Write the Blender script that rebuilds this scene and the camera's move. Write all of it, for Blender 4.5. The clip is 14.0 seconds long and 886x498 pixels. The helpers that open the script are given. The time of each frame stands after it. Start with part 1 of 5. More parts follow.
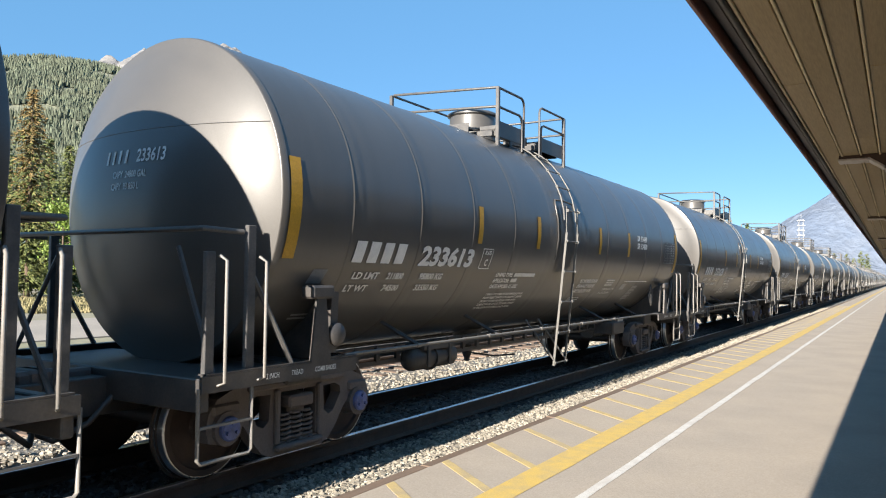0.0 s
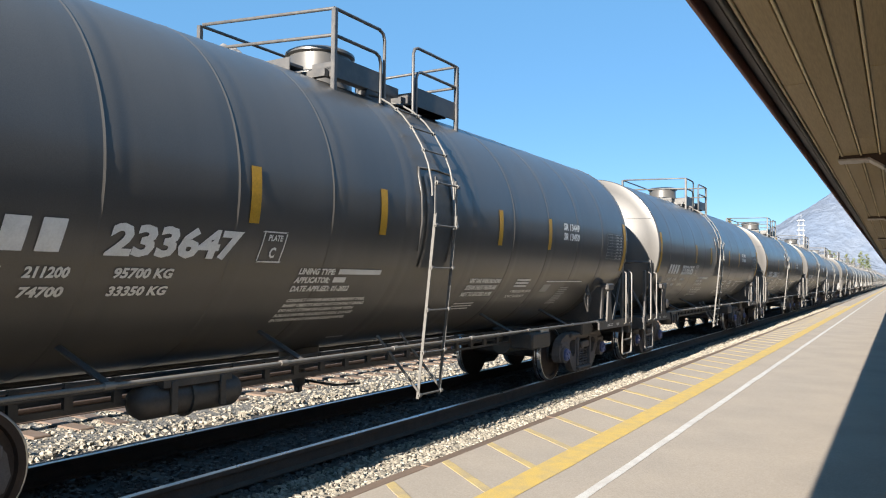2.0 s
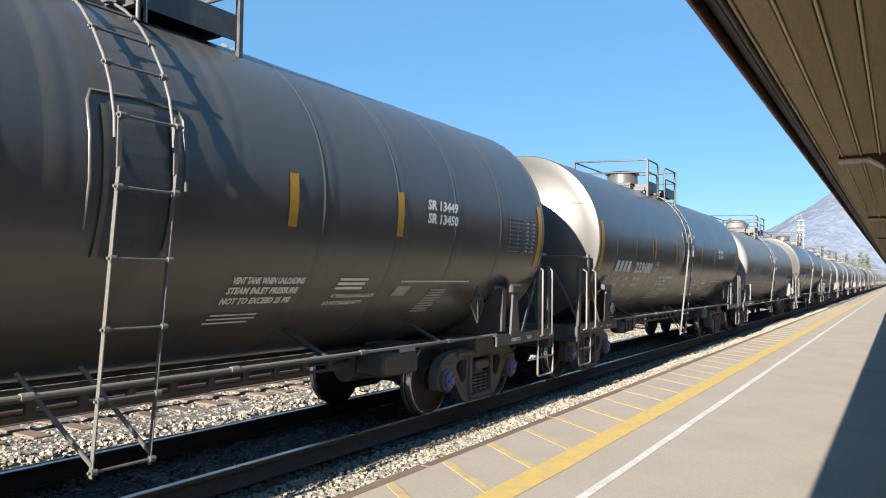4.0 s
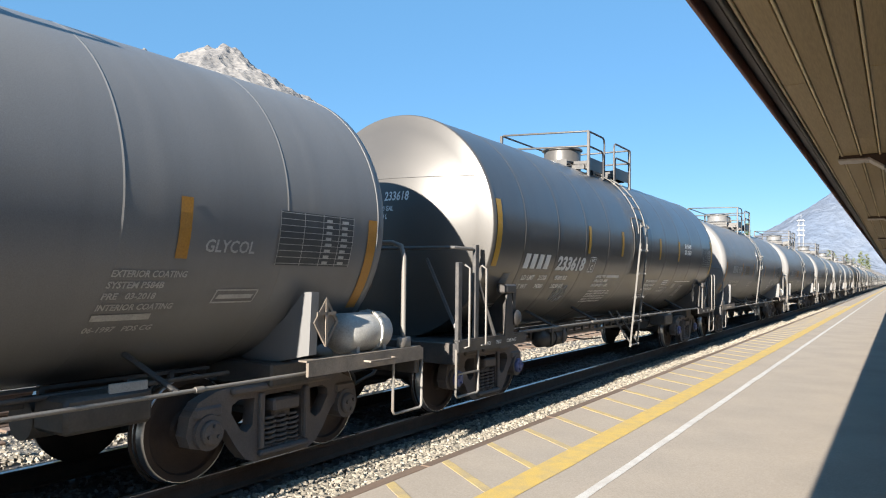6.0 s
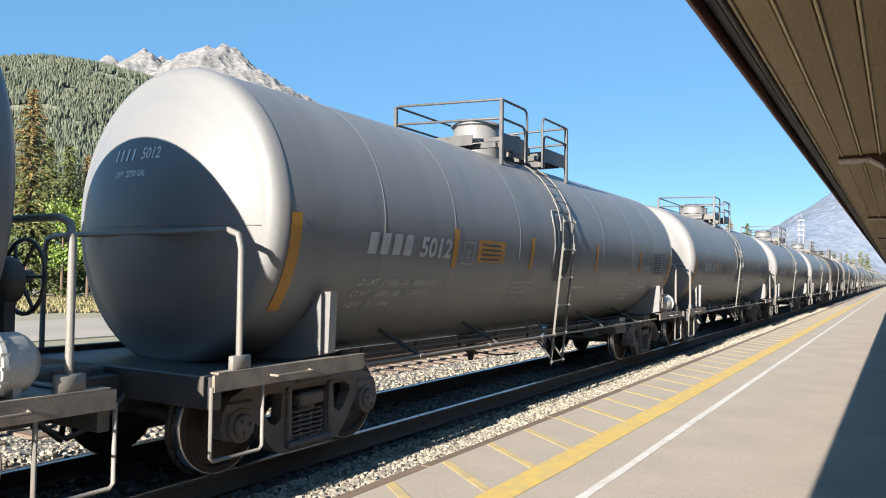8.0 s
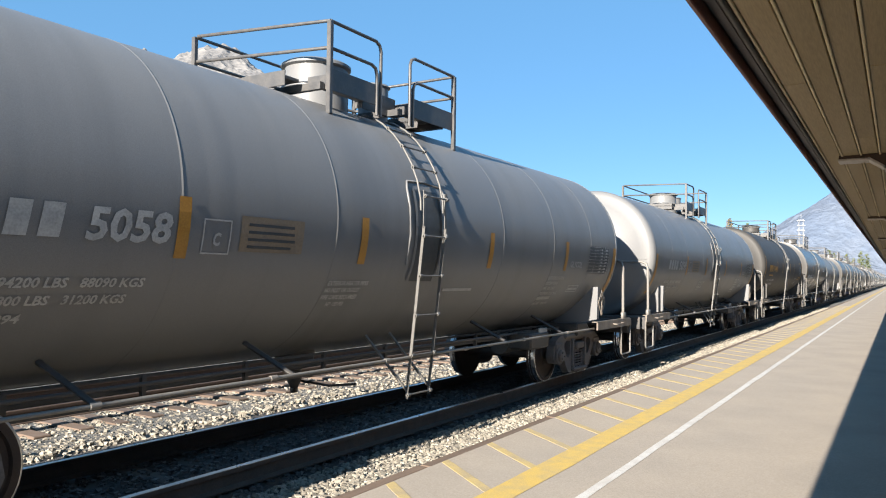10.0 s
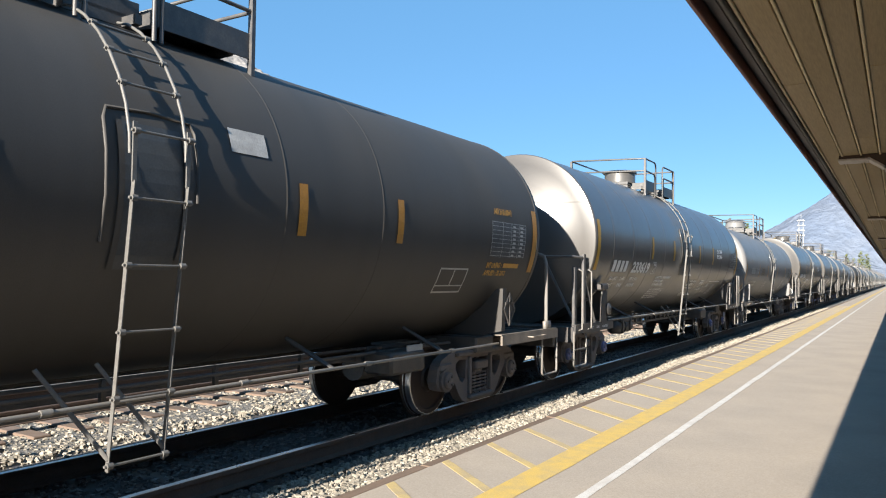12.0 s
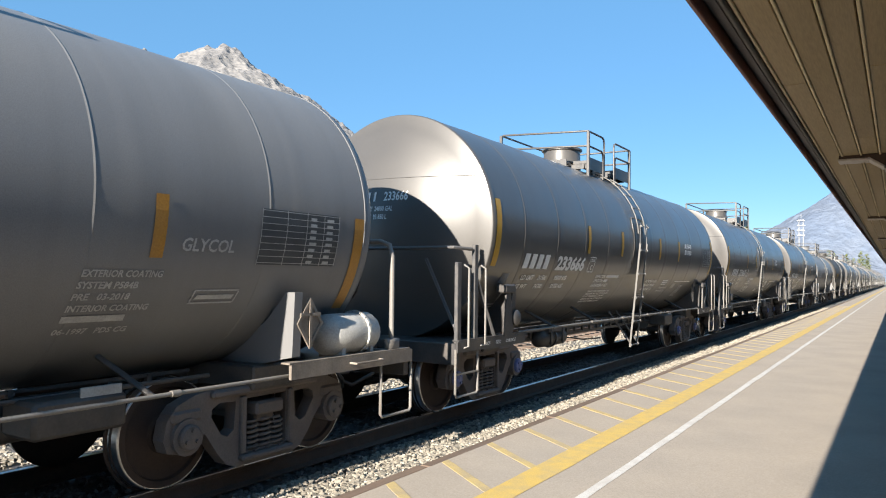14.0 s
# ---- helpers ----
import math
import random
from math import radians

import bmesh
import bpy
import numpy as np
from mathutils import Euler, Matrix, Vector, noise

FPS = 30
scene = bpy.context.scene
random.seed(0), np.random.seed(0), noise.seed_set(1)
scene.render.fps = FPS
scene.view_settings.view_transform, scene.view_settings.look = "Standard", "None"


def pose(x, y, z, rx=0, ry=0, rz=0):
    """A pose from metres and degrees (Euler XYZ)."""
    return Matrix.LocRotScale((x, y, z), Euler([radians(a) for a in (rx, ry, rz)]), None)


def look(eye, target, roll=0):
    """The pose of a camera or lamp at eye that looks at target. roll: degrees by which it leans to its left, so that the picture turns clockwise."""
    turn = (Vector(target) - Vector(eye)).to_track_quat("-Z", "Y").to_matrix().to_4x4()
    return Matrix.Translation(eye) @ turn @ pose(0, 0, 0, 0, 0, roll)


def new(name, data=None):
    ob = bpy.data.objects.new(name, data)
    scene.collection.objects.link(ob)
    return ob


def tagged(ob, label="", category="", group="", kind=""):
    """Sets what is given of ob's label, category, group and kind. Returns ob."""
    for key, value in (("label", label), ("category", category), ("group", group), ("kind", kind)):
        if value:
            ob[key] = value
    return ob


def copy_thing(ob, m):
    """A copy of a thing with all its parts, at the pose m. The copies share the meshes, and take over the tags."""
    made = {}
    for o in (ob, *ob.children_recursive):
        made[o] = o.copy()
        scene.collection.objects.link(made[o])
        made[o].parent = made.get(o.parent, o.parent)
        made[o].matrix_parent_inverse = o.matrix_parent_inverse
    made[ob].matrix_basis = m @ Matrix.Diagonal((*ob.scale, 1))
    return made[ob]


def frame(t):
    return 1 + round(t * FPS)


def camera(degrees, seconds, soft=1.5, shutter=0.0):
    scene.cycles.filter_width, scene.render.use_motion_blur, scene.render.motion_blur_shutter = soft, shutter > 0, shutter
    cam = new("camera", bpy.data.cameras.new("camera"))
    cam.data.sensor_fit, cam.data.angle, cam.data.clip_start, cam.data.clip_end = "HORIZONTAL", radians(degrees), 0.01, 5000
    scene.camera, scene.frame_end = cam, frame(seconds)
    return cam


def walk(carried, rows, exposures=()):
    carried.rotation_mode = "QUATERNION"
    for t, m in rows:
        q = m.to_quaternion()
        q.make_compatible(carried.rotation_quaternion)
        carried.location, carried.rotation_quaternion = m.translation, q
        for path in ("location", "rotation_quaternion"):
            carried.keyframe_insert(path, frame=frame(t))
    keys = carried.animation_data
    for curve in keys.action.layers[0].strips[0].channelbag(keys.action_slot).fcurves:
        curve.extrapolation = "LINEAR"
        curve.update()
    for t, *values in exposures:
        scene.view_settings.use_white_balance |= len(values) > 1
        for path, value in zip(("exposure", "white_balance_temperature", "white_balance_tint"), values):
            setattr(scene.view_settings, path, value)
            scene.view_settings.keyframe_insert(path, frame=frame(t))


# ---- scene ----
# ---- camera: it stands still on the platform under the canopy ----
cam = camera(62.2, 14.0, soft=1.1)
EYE = pose(0.0, 0.0, 1.78, 92.105, -0.69, 31.795)
walk(cam, [(0.0, EYE), (14.0, EYE)])

# ---- light: low autumn sun from behind, almost along the track, clear sky ----
SUN_WAY = Vector((-0.046, 1.0, -0.372)).normalized()
world = bpy.data.worlds.new("sky")
scene.world = world
world.use_nodes = True
wn = world.node_tree
sky = wn.nodes.new("ShaderNodeTexSky")
sky.sky_type, sky.sun_disc = "NISHITA", False
sky.sun_elevation, sky.sun_rotation = radians(21.0), radians(177.4)
sky.altitude, sky.air_density, sky.dust_density, sky.ozone_density = 1400, 1.0, 0.0, 3.2
vivid, tint = wn.nodes.new("ShaderNodeHueSaturation"), wn.nodes.new("ShaderNodeMix")
vivid.inputs["Saturation"].default_value = 1.12
tint.data_type, tint.blend_type = "RGBA", "MULTIPLY"
tint.inputs[0].default_value, tint.inputs[7].default_value = 1.0, (0.99, 1.01, 1.02, 1)
wn.links.new(sky.outputs[0], vivid.inputs["Color"])
wn.links.new(vivid.outputs[0], tint.inputs[6])
even = wn.nodes.new("ShaderNodeMix")
even.data_type = "RGBA"
even.inputs[0].default_value, even.inputs[7].default_value = 0.6, (1.12, 2.85, 4.95, 1)
wn.links.new(tint.outputs[2], even.inputs[6])
wn.links.new(even.outputs[2], wn.nodes["Background"].inputs[0])
wn.nodes["Background"].inputs[1].default_value = 0.056
sun = new("sun", bpy.data.lights.new("sun", "SUN"))
sun.data.energy, sun.data.angle, sun.data.color = 5.0, radians(0.53), (1.0, 0.91, 0.79)
sun.matrix_world = look((0, -40, 20), Vector((0, -40, 20)) + SUN_WAY)
scene.view_settings.exposure = 1.73


# ---- materials ----
def material(name, base, rough=0.6, metal=0.0, spots=None, amount=0.4, scale=3.0, fine=60.0, bump=0.15, depth=0.004,
             stretch=(1, 1, 1), coat=0.0, vary=0.0, island=0.0, rough_vary=0.12, spec=0.5):
    """A painted, worn or mineral surface: two scales of noise in colour, roughness and relief."""
    m = bpy.data.materials.new(name)
    m.use_nodes = True
    t = m.node_tree
    n, k = t.nodes, t.links
    b = n["Principled BSDF"]
    b.inputs["Metallic"].default_value, b.inputs["Coat Weight"].default_value = metal, coat
    b.inputs["Specular IOR Level"].default_value = spec
    b.inputs["Coat Roughness"].default_value = 0.25
    co, mp = n.new("ShaderNodeTexCoord"), n.new("ShaderNodeMapping")
    mp.inputs["Scale"].default_value = stretch
    k.new(co.outputs["Object"], mp.inputs[0])
    big, small = n.new("ShaderNodeTexNoise"), n.new("ShaderNodeTexNoise")
    for node, s in ((big, scale), (small, fine)):
        node.inputs["Scale"].default_value, node.inputs["Detail"].default_value = s, 5
        k.new(mp.outputs[0], node.inputs["Vector"])
    ramp = n.new("ShaderNodeValToRGB")
    ramp.color_ramp.elements[0].position, ramp.color_ramp.elements[1].position = 0.38, 0.68
    k.new(big.outputs[0], ramp.inputs[0])
    mix = n.new("ShaderNodeMix")
    mix.data_type = "RGBA"
    mix.inputs[6].default_value = (*base, 1)
    mix.inputs[7].default_value = (*(spots or [c * 0.6 for c in base]), 1)
    fac = n.new("ShaderNodeMath")
    fac.operation = "MULTIPLY"
    fac.inputs[1].default_value = amount
    k.new(ramp.outputs[0], fac.inputs[0])
    k.new(fac.outputs[0], mix.inputs[0])
    colour = mix.outputs[2]
    grain = n.new("ShaderNodeMix")
    grain.data_type, grain.blend_type = "RGBA", "OVERLAY"
    grain.inputs[0].default_value = 0.35
    k.new(colour, grain.inputs[6])
    k.new(small.outputs[0], grain.inputs[7])
    colour = grain.outputs[2]
    if vary or island:
        hsv, rnd = n.new("ShaderNodeHueSaturation"), n.new("ShaderNodeMapRange")
        rnd.inputs["To Min"].default_value, rnd.inputs["To Max"].default_value = 1 - max(vary, island), 1 + max(vary, island)
        src = n.new("ShaderNodeObjectInfo").outputs["Random"] if vary else n.new("ShaderNodeNewGeometry").outputs["Random Per Island"]
        k.new(src, rnd.inputs[0])
        k.new(rnd.outputs[0], hsv.inputs["Value"])
        k.new(colour, hsv.inputs["Color"])
        colour = hsv.outputs[0]
    k.new(colour, b.inputs["Base Color"])
    rr = n.new("ShaderNodeMapRange")
    rr.inputs["To Min"].default_value, rr.inputs["To Max"].default_value = rough - rough_vary, min(1, rough + rough_vary)
    k.new(big.outputs[0], rr.inputs[0])
    k.new(rr.outputs[0], b.inputs["Roughness"])
    bp = n.new("ShaderNodeBump")
    bp.inputs["Strength"].default_value, bp.inputs["Distance"].default_value = bump, depth
    k.new(small.outputs[0], bp.inputs["Height"])
    k.new(bp.outputs[0], b.inputs["Normal"])
    return m


def tank_paint(name, base, dust, rough, dent, coat=0.3):
    """Jacket paint: dull gloss, dents in the thin sheet, streaks that run down the sides, dust."""
    m = material(name, base, rough, spots=dust, amount=0.5, scale=0.9, fine=140, bump=0.05, depth=0.001)
    t = m.node_tree
    n, k = t.nodes, t.links
    b = n["Principled BSDF"]
    b.inputs["Coat Weight"].default_value, b.inputs["Coat Roughness"].default_value = coat, 0.23
    b.inputs["Specular IOR Level"].default_value = 0.45
    co, mp, streak = n.new("ShaderNodeTexCoord"), n.new("ShaderNodeMapping"), n.new("ShaderNodeTexNoise")
    mp.inputs["Scale"].default_value = (0.2, 2.6, 0.2)
    streak.inputs["Scale"].default_value, streak.inputs["Detail"].default_value = 1.0, 4
    k.new(co.outputs["Object"], mp.inputs[0])
    k.new(mp.outputs[0], streak.inputs["Vector"])
    ramp = n.new("ShaderNodeValToRGB")
    ramp.color_ramp.elements[0].position, ramp.color_ramp.elements[1].position = 0.5, 0.78
    k.new(streak.outputs[0], ramp.inputs[0])
    old = b.inputs["Base Color"].links[0].from_socket
    mix = n.new("ShaderNodeMix")
    mix.data_type = "RGBA"
    fac = n.new("ShaderNodeMath")
    fac.operation = "MULTIPLY"
    fac.inputs[1].default_value = 0.3
    k.new(ramp.outputs[0], fac.inputs[0])
    k.new(fac.outputs[0], mix.inputs[0])
    k.new(old, mix.inputs[6])
    mix.inputs[7].default_value = (*[c * 0.45 for c in base], 1)
    k.new(mix.outputs[2], b.inputs["Base Color"])
    big = n.new("ShaderNodeTexNoise")
    big.inputs["Scale"].default_value, big.inputs["Detail"].default_value = 0.8, 2
    k.new(co.outputs["Object"], big.inputs["Vector"])
    bp = n.new("ShaderNodeBump")
    bp.inputs["Strength"].default_value, bp.inputs["Distance"].default_value = 1.0, dent
    k.new(big.outputs[0], bp.inputs["Height"])
    k.new(b.inputs["Normal"].links[0].from_socket, bp.inputs["Normal"])
    k.new(bp.outputs[0], b.inputs["Normal"])
    return m


def seam_dents(m, first, step, depth):
    """Soft buckles of the jacket sheet beside each seam."""
    n, k = m.node_tree.nodes, m.node_tree.links
    b = n["Principled BSDF"]
    co, sep = n.new("ShaderNodeTexCoord"), n.new("ShaderNodeSeparateXYZ")
    k.new(co.outputs["Object"], sep.inputs[0])
    sub, div, fr = (n.new("ShaderNodeMath") for _ in range(3))
    sub.operation, div.operation, fr.operation = "SUBTRACT", "DIVIDE", "FRACT"
    sub.inputs[1].default_value, div.inputs[1].default_value = first, step
    # the trailing half of the jacket is set 0.27 m further on
    half, off = n.new("ShaderNodeMath"), n.new("ShaderNodeMath")
    half.operation, off.operation = "GREATER_THAN", "MULTIPLY_ADD"
    half.inputs[1].default_value, off.inputs[1].default_value = 0.3, -0.27
    k.new(sep.outputs[1], half.inputs[0])
    k.new(half.outputs[0], off.inputs[0])
    k.new(sep.outputs[1], off.inputs[2])
    k.new(off.outputs[0], sub.inputs[0])
    k.new(sub.outputs[0], div.inputs[0])
    k.new(div.outputs[0], fr.inputs[0])
    ramp = n.new("ShaderNodeValToRGB")
    ramp.color_ramp.interpolation = "B_SPLINE"
    marks = ((0.0, 0.1), (0.05, 0.6), (0.11, 1.0), (0.17, 0.35), (0.24, 0.75), (0.5, 0.7), (0.9, 0.7), (1.0, 0.1))
    while len(ramp.color_ramp.elements) < len(marks):
        ramp.color_ramp.elements.new(0.5)
    for e, (p, v) in zip(ramp.color_ramp.elements, marks):
        e.position, e.color = p, (v, v, v, 1)
    k.new(fr.outputs[0], ramp.inputs[0])
    wob = n.new("ShaderNodeTexNoise")
    wob.inputs["Scale"].default_value = 0.7
    k.new(co.outputs["Object"], wob.inputs["Vector"])
    mul = n.new("ShaderNodeMath")
    mul.operation = "MULTIPLY"
    k.new(ramp.outputs[0], mul.inputs[0])
    k.new(wob.outputs[0], mul.inputs[1])
    bp = n.new("ShaderNodeBump")
    bp.inputs["Strength"].default_value, bp.inputs["Distance"].default_value = 0.9, depth
    k.new(mul.outputs[0], bp.inputs["Height"])
    k.new(b.inputs["Normal"].links[0].from_socket, bp.inputs["Normal"])
    k.new(bp.outputs[0], b.inputs["Normal"])


BLACK = tank_paint("black_tank_paint", (0.063, 0.06, 0.057), (0.084, 0.078, 0.071), 0.46, 0.007, 0.5)
seam_dents(BLACK, -5.45, 1.16, 0.017)
GREY = tank_paint("grey_tank_paint", (0.147, 0.149, 0.153), (0.175, 0.174, 0.171), 0.57, 0.007, 0.22)
seam_dents(GREY, -4.93, 1.66, 0.004)
BROWN = tank_paint("dull_black_tank_paint", (0.042, 0.0395, 0.037), (0.056, 0.052, 0.047), 0.6, 0.006, 0.0)
FRAME = material("underframe_black", (0.042, 0.041, 0.042), 0.5, spots=(0.1, 0.085, 0.072), amount=0.6, scale=4, fine=50)
CAST = material("dusty_cast_steel", (0.105, 0.093, 0.09), 0.7, spots=(0.16, 0.135, 0.12), amount=0.6, scale=5, fine=90, bump=0.3)
RUST = material("brown_wheel_steel", (0.055, 0.036, 0.028), 0.65, spots=(0.03, 0.025, 0.024), scale=4, fine=70, metal=0.2)
TREAD = material("polished_tread", (0.55, 0.56, 0.58), 0.28, metal=1.0, amount=0.2)
CAPBLUE = material("blue_bearing_cap", (0.1, 0.14, 0.34), 0.45, spots=(0.07, 0.08, 0.12), amount=0.7, scale=12)
RAILGREY = material("grey_handrail_paint", (0.16, 0.155, 0.145), 0.5, spots=(0.17, 0.145, 0.125), amount=0.5, scale=9)
RAILDARK = material("dark_handrail_paint", (0.06, 0.06, 0.062), 0.45, spots=(0.12, 0.11, 0.1), amount=0.5, scale=9)
WHITE = material("white_lettering", (0.72, 0.72, 0.7), 0.6, amount=0.4, spots=(0.5, 0.5, 0.49), scale=8)
SILLGREY = material("dirty_sill_paint", (0.2, 0.17, 0.14), 0.7, spots=(0.09, 0.08, 0.07), amount=0.7, scale=5)
LADDERGREY = material("worn_ladder_paint", (0.12, 0.118, 0.113), 0.5, spots=(0.08, 0.075, 0.07), amount=0.6, scale=9)
FADED = material("faded_lettering", (0.386, 0.386, 0.378), 0.6, amount=0.6, spots=(0.262, 0.262, 0.254), scale=8)
YELLOW = material("yellow_reflective_tape", (0.454, 0.248, 0.0138), 0.45, amount=0.5, spots=(0.413, 0.227, 0.0206), scale=4)
OLDTAPE = material("faded_orange_tape", (0.376, 0.176, 0.02), 0.5, amount=0.6, spots=(0.304, 0.16, 0.04), scale=4)
AMBER = material("amber_lettering", (0.468, 0.248, 0.0413), 0.6, amount=0.4, scale=8)
PANEL = material("grey_data_panel", (0.16, 0.17, 0.18), 0.6, amount=0.5, scale=6)
DARKPANEL = material("dark_data_panel", (0.05, 0.055, 0.06), 0.55, amount=0.5, scale=6)
ORANGE = material("orange_notice", (0.426, 0.206, 0.0344), 0.6, amount=0.7, spots=(0.206, 0.138, 0.0824), scale=5)
OLDNOTICE = material("weathered_notice", (0.2, 0.15, 0.1), 0.7, amount=0.6, spots=(0.15, 0.13, 0.11), scale=5)
TANKWHITE = material("off_white_reservoir_paint", (0.378, 0.378, 0.365), 0.5, amount=0.6, spots=(0.241, 0.227, 0.206), scale=5)
RAILSTEEL = material("rail_head_steel", (0.5, 0.52, 0.56), 0.3, metal=1.0, amount=0.2)
RAILRUST = material("rail_web_rust", (0.09, 0.06, 0.045), 0.8, spots=(0.05, 0.04, 0.035), scale=6)
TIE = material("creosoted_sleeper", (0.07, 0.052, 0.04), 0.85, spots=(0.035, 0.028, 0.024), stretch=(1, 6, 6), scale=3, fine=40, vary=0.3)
# lighter copy of TIE: sunlight on the side track is put into the colour
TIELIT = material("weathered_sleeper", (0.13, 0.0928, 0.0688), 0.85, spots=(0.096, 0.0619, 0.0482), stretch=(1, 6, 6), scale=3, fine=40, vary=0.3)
BALLAST = material("ballast_bed", (0.179, 0.169, 0.151), 0.9, spots=(0.0619, 0.0585, 0.055), amount=0.8, scale=9, fine=30, bump=1.0, depth=0.03)
# darker copy of BALLAST: the shade under the train is in the colour
SHADEBED = material("oily_ballast_bed", (0.05, 0.045, 0.043), 0.9, spots=(0.03, 0.028, 0.027), amount=0.8, scale=8, fine=30, bump=1.0, depth=0.03)
STONE = material("ballast_stone", (0.268, 0.241, 0.196), 0.85, spots=(0.151, 0.138, 0.117), amount=0.6, scale=14, fine=80, bump=0.3, island=0.45)
# the same stone, darkened for the shade under the train
SHADESTONE = material("oily_ballast_stone", (0.11, 0.1, 0.095), 0.85, spots=(0.06, 0.055, 0.05), amount=0.6, scale=14, fine=80, bump=0.3, island=0.5)
PLATFORM = material("worn_asphalt_platform", (0.323, 0.278, 0.227), 0.9, spots=(0.275, 0.241, 0.203), amount=0.8, scale=0.9, fine=70, bump=0.5, depth=0.005)
TIMBER = material("brown_edge_timber", (0.138, 0.096, 0.0688), 0.85, spots=(0.0688, 0.0516, 0.0413), stretch=(8, 1, 8), scale=2, fine=30, vary=0.25)
PAINTYELLOW = material("yellow_platform_paint", (0.495, 0.344, 0.0896), 0.8, spots=(0.344, 0.275, 0.151), amount=0.6, scale=7, fine=90, bump=0.3)
PAINTPALE = material("pale_yellow_platform_paint", (0.426, 0.323, 0.138), 0.85, spots=(0.31, 0.254, 0.165), amount=0.9, scale=6, fine=70, bump=0.3)
PAINTWHITE = material("white_platform_paint", (0.509, 0.495, 0.468), 0.8, spots=(0.378, 0.344, 0.31), amount=0.6, scale=6, fine=90)
SOFFIT = material("tan_soffit_board", (0.37, 0.275, 0.14), 0.6, spots=(0.31, 0.23, 0.115), amount=0.6, scale=1.2, fine=50, stretch=(6, 0.4, 6), vary=0.07)
STRIP = material("tan_joint_strip", (0.78, 0.64, 0.4), 0.6, spots=(0.5, 0.4, 0.24), amount=0.8, scale=5)
EDGEGREY = material("dull_grey_bead", (0.13, 0.12, 0.105), 0.6, amount=0.5)
GUTTER = material("brown_gutter", (0.07, 0.05, 0.042), 0.5, amount=0.5)
FASCIA = material("red_brown_fascia", (0.2, 0.085, 0.07), 0.55, amount=0.4, scale=2)
BEAM = material("dark_brown_rafter", (0.085, 0.05, 0.035), 0.7, amount=0.5)
RAFTEREND = material("pale_rafter_trim", (0.62, 0.57, 0.52), 0.6, amount=0.4)
WALLBOARD = material("brown_station_wall", (0.25, 0.18, 0.13), 0.8, amount=0.5, scale=1)
ROOFING = material("dark_roofing", (0.08, 0.075, 0.07), 0.9, amount=0.5, scale=2)
GROUND = material("dry_yard_ground", (0.248, 0.22, 0.172), 0.95, spots=(0.193, 0.186, 0.0896), amount=0.9, scale=0.06, fine=3, bump=0.6, depth=0.05)
YARDROAD = material("pale_yard_road", (0.31, 0.27, 0.225), 0.9, spots=(0.24, 0.215, 0.185), amount=0.7, scale=0.3, fine=20)
GRASS = material("dry_grass", (0.21, 0.18, 0.095), 0.9, spots=(0.15, 0.14, 0.06), amount=0.9, scale=0.4, fine=10, island=0.3)
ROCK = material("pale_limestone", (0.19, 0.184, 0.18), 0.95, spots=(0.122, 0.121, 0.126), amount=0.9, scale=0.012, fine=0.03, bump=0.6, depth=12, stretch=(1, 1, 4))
# haze of the distance is painted in as a blue cast on the rock
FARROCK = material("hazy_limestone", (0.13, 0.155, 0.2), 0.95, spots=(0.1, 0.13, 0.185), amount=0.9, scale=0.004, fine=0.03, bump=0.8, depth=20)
WOOD = material("forest_floor", (0.123, 0.132, 0.088), 0.95, spots=(0.264, 0.255, 0.229), amount=0.35, scale=0.02, fine=0.2, bump=1.0, depth=4)
NEEDLES = material("conifer_needles", (0.088, 0.11, 0.0308), 0.75, spots=(0.141, 0.145, 0.0396), amount=0.7, scale=0.8, fine=9, island=0.45)
AUTUMN = material("yellowing_needles", (0.19, 0.125, 0.045), 0.75, spots=(0.13, 0.11, 0.04), amount=0.7, scale=0.7, fine=9, island=0.4)
FARTREES = material("far_conifers", (0.075, 0.092, 0.062), 0.9, spots=(0.11, 0.118, 0.08), amount=0.6, scale=0.02, fine=0.3, island=0.4)
BARK = material("conifer_bark", (0.12, 0.085, 0.06), 0.9, amount=0.6, scale=6)
MAST = material("galvanised_mast", (0.38, 0.38, 0.38), 0.5, metal=0.3, amount=0.3)


# ---- mesh helpers ----
def part(name, bm, mat, parent=None, label="", smooth=None):
    """Links a bmesh as one mesh object under a thing or a part."""
    me = bpy.data.meshes.new(name)
    bm.to_mesh(me)
    bm.free()
    me.materials.append(mat)
    if smooth is not None:
        me.shade_smooth()
        me.set_sharp_from_angle(angle=radians(smooth))
    ob = new(name, me)
    ob.parent = parent
    return tagged(ob, label)


def again(ob, m, name=""):
    """Another part on the same mesh, under the same parent."""
    o = new(name or ob.name.split(".")[0], ob.data)
    o.parent, o.matrix_basis = ob.parent, m
    if "label" in ob:
        o["label"] = ob["label"]
    return o


def empty(name, label, category, group="", m=None):
    ob = new(name)
    if m is not None:
        ob.matrix_basis = m
    return tagged(ob, label, category, group)


def box(bm, x, y, z, sx, sy, sz, bevel=0.0, turn=None):
    made = bmesh.ops.create_cube(bm, size=1.0, matrix=Matrix.LocRotScale((x, y, z), turn, (sx, sy, sz)))
    if bevel:
        edges = {e for v in made["verts"] for e in v.link_edges}
        bmesh.ops.bevel(bm, geom=list(edges), offset=bevel, segments=1, affect="EDGES", clamp_overlap=True)


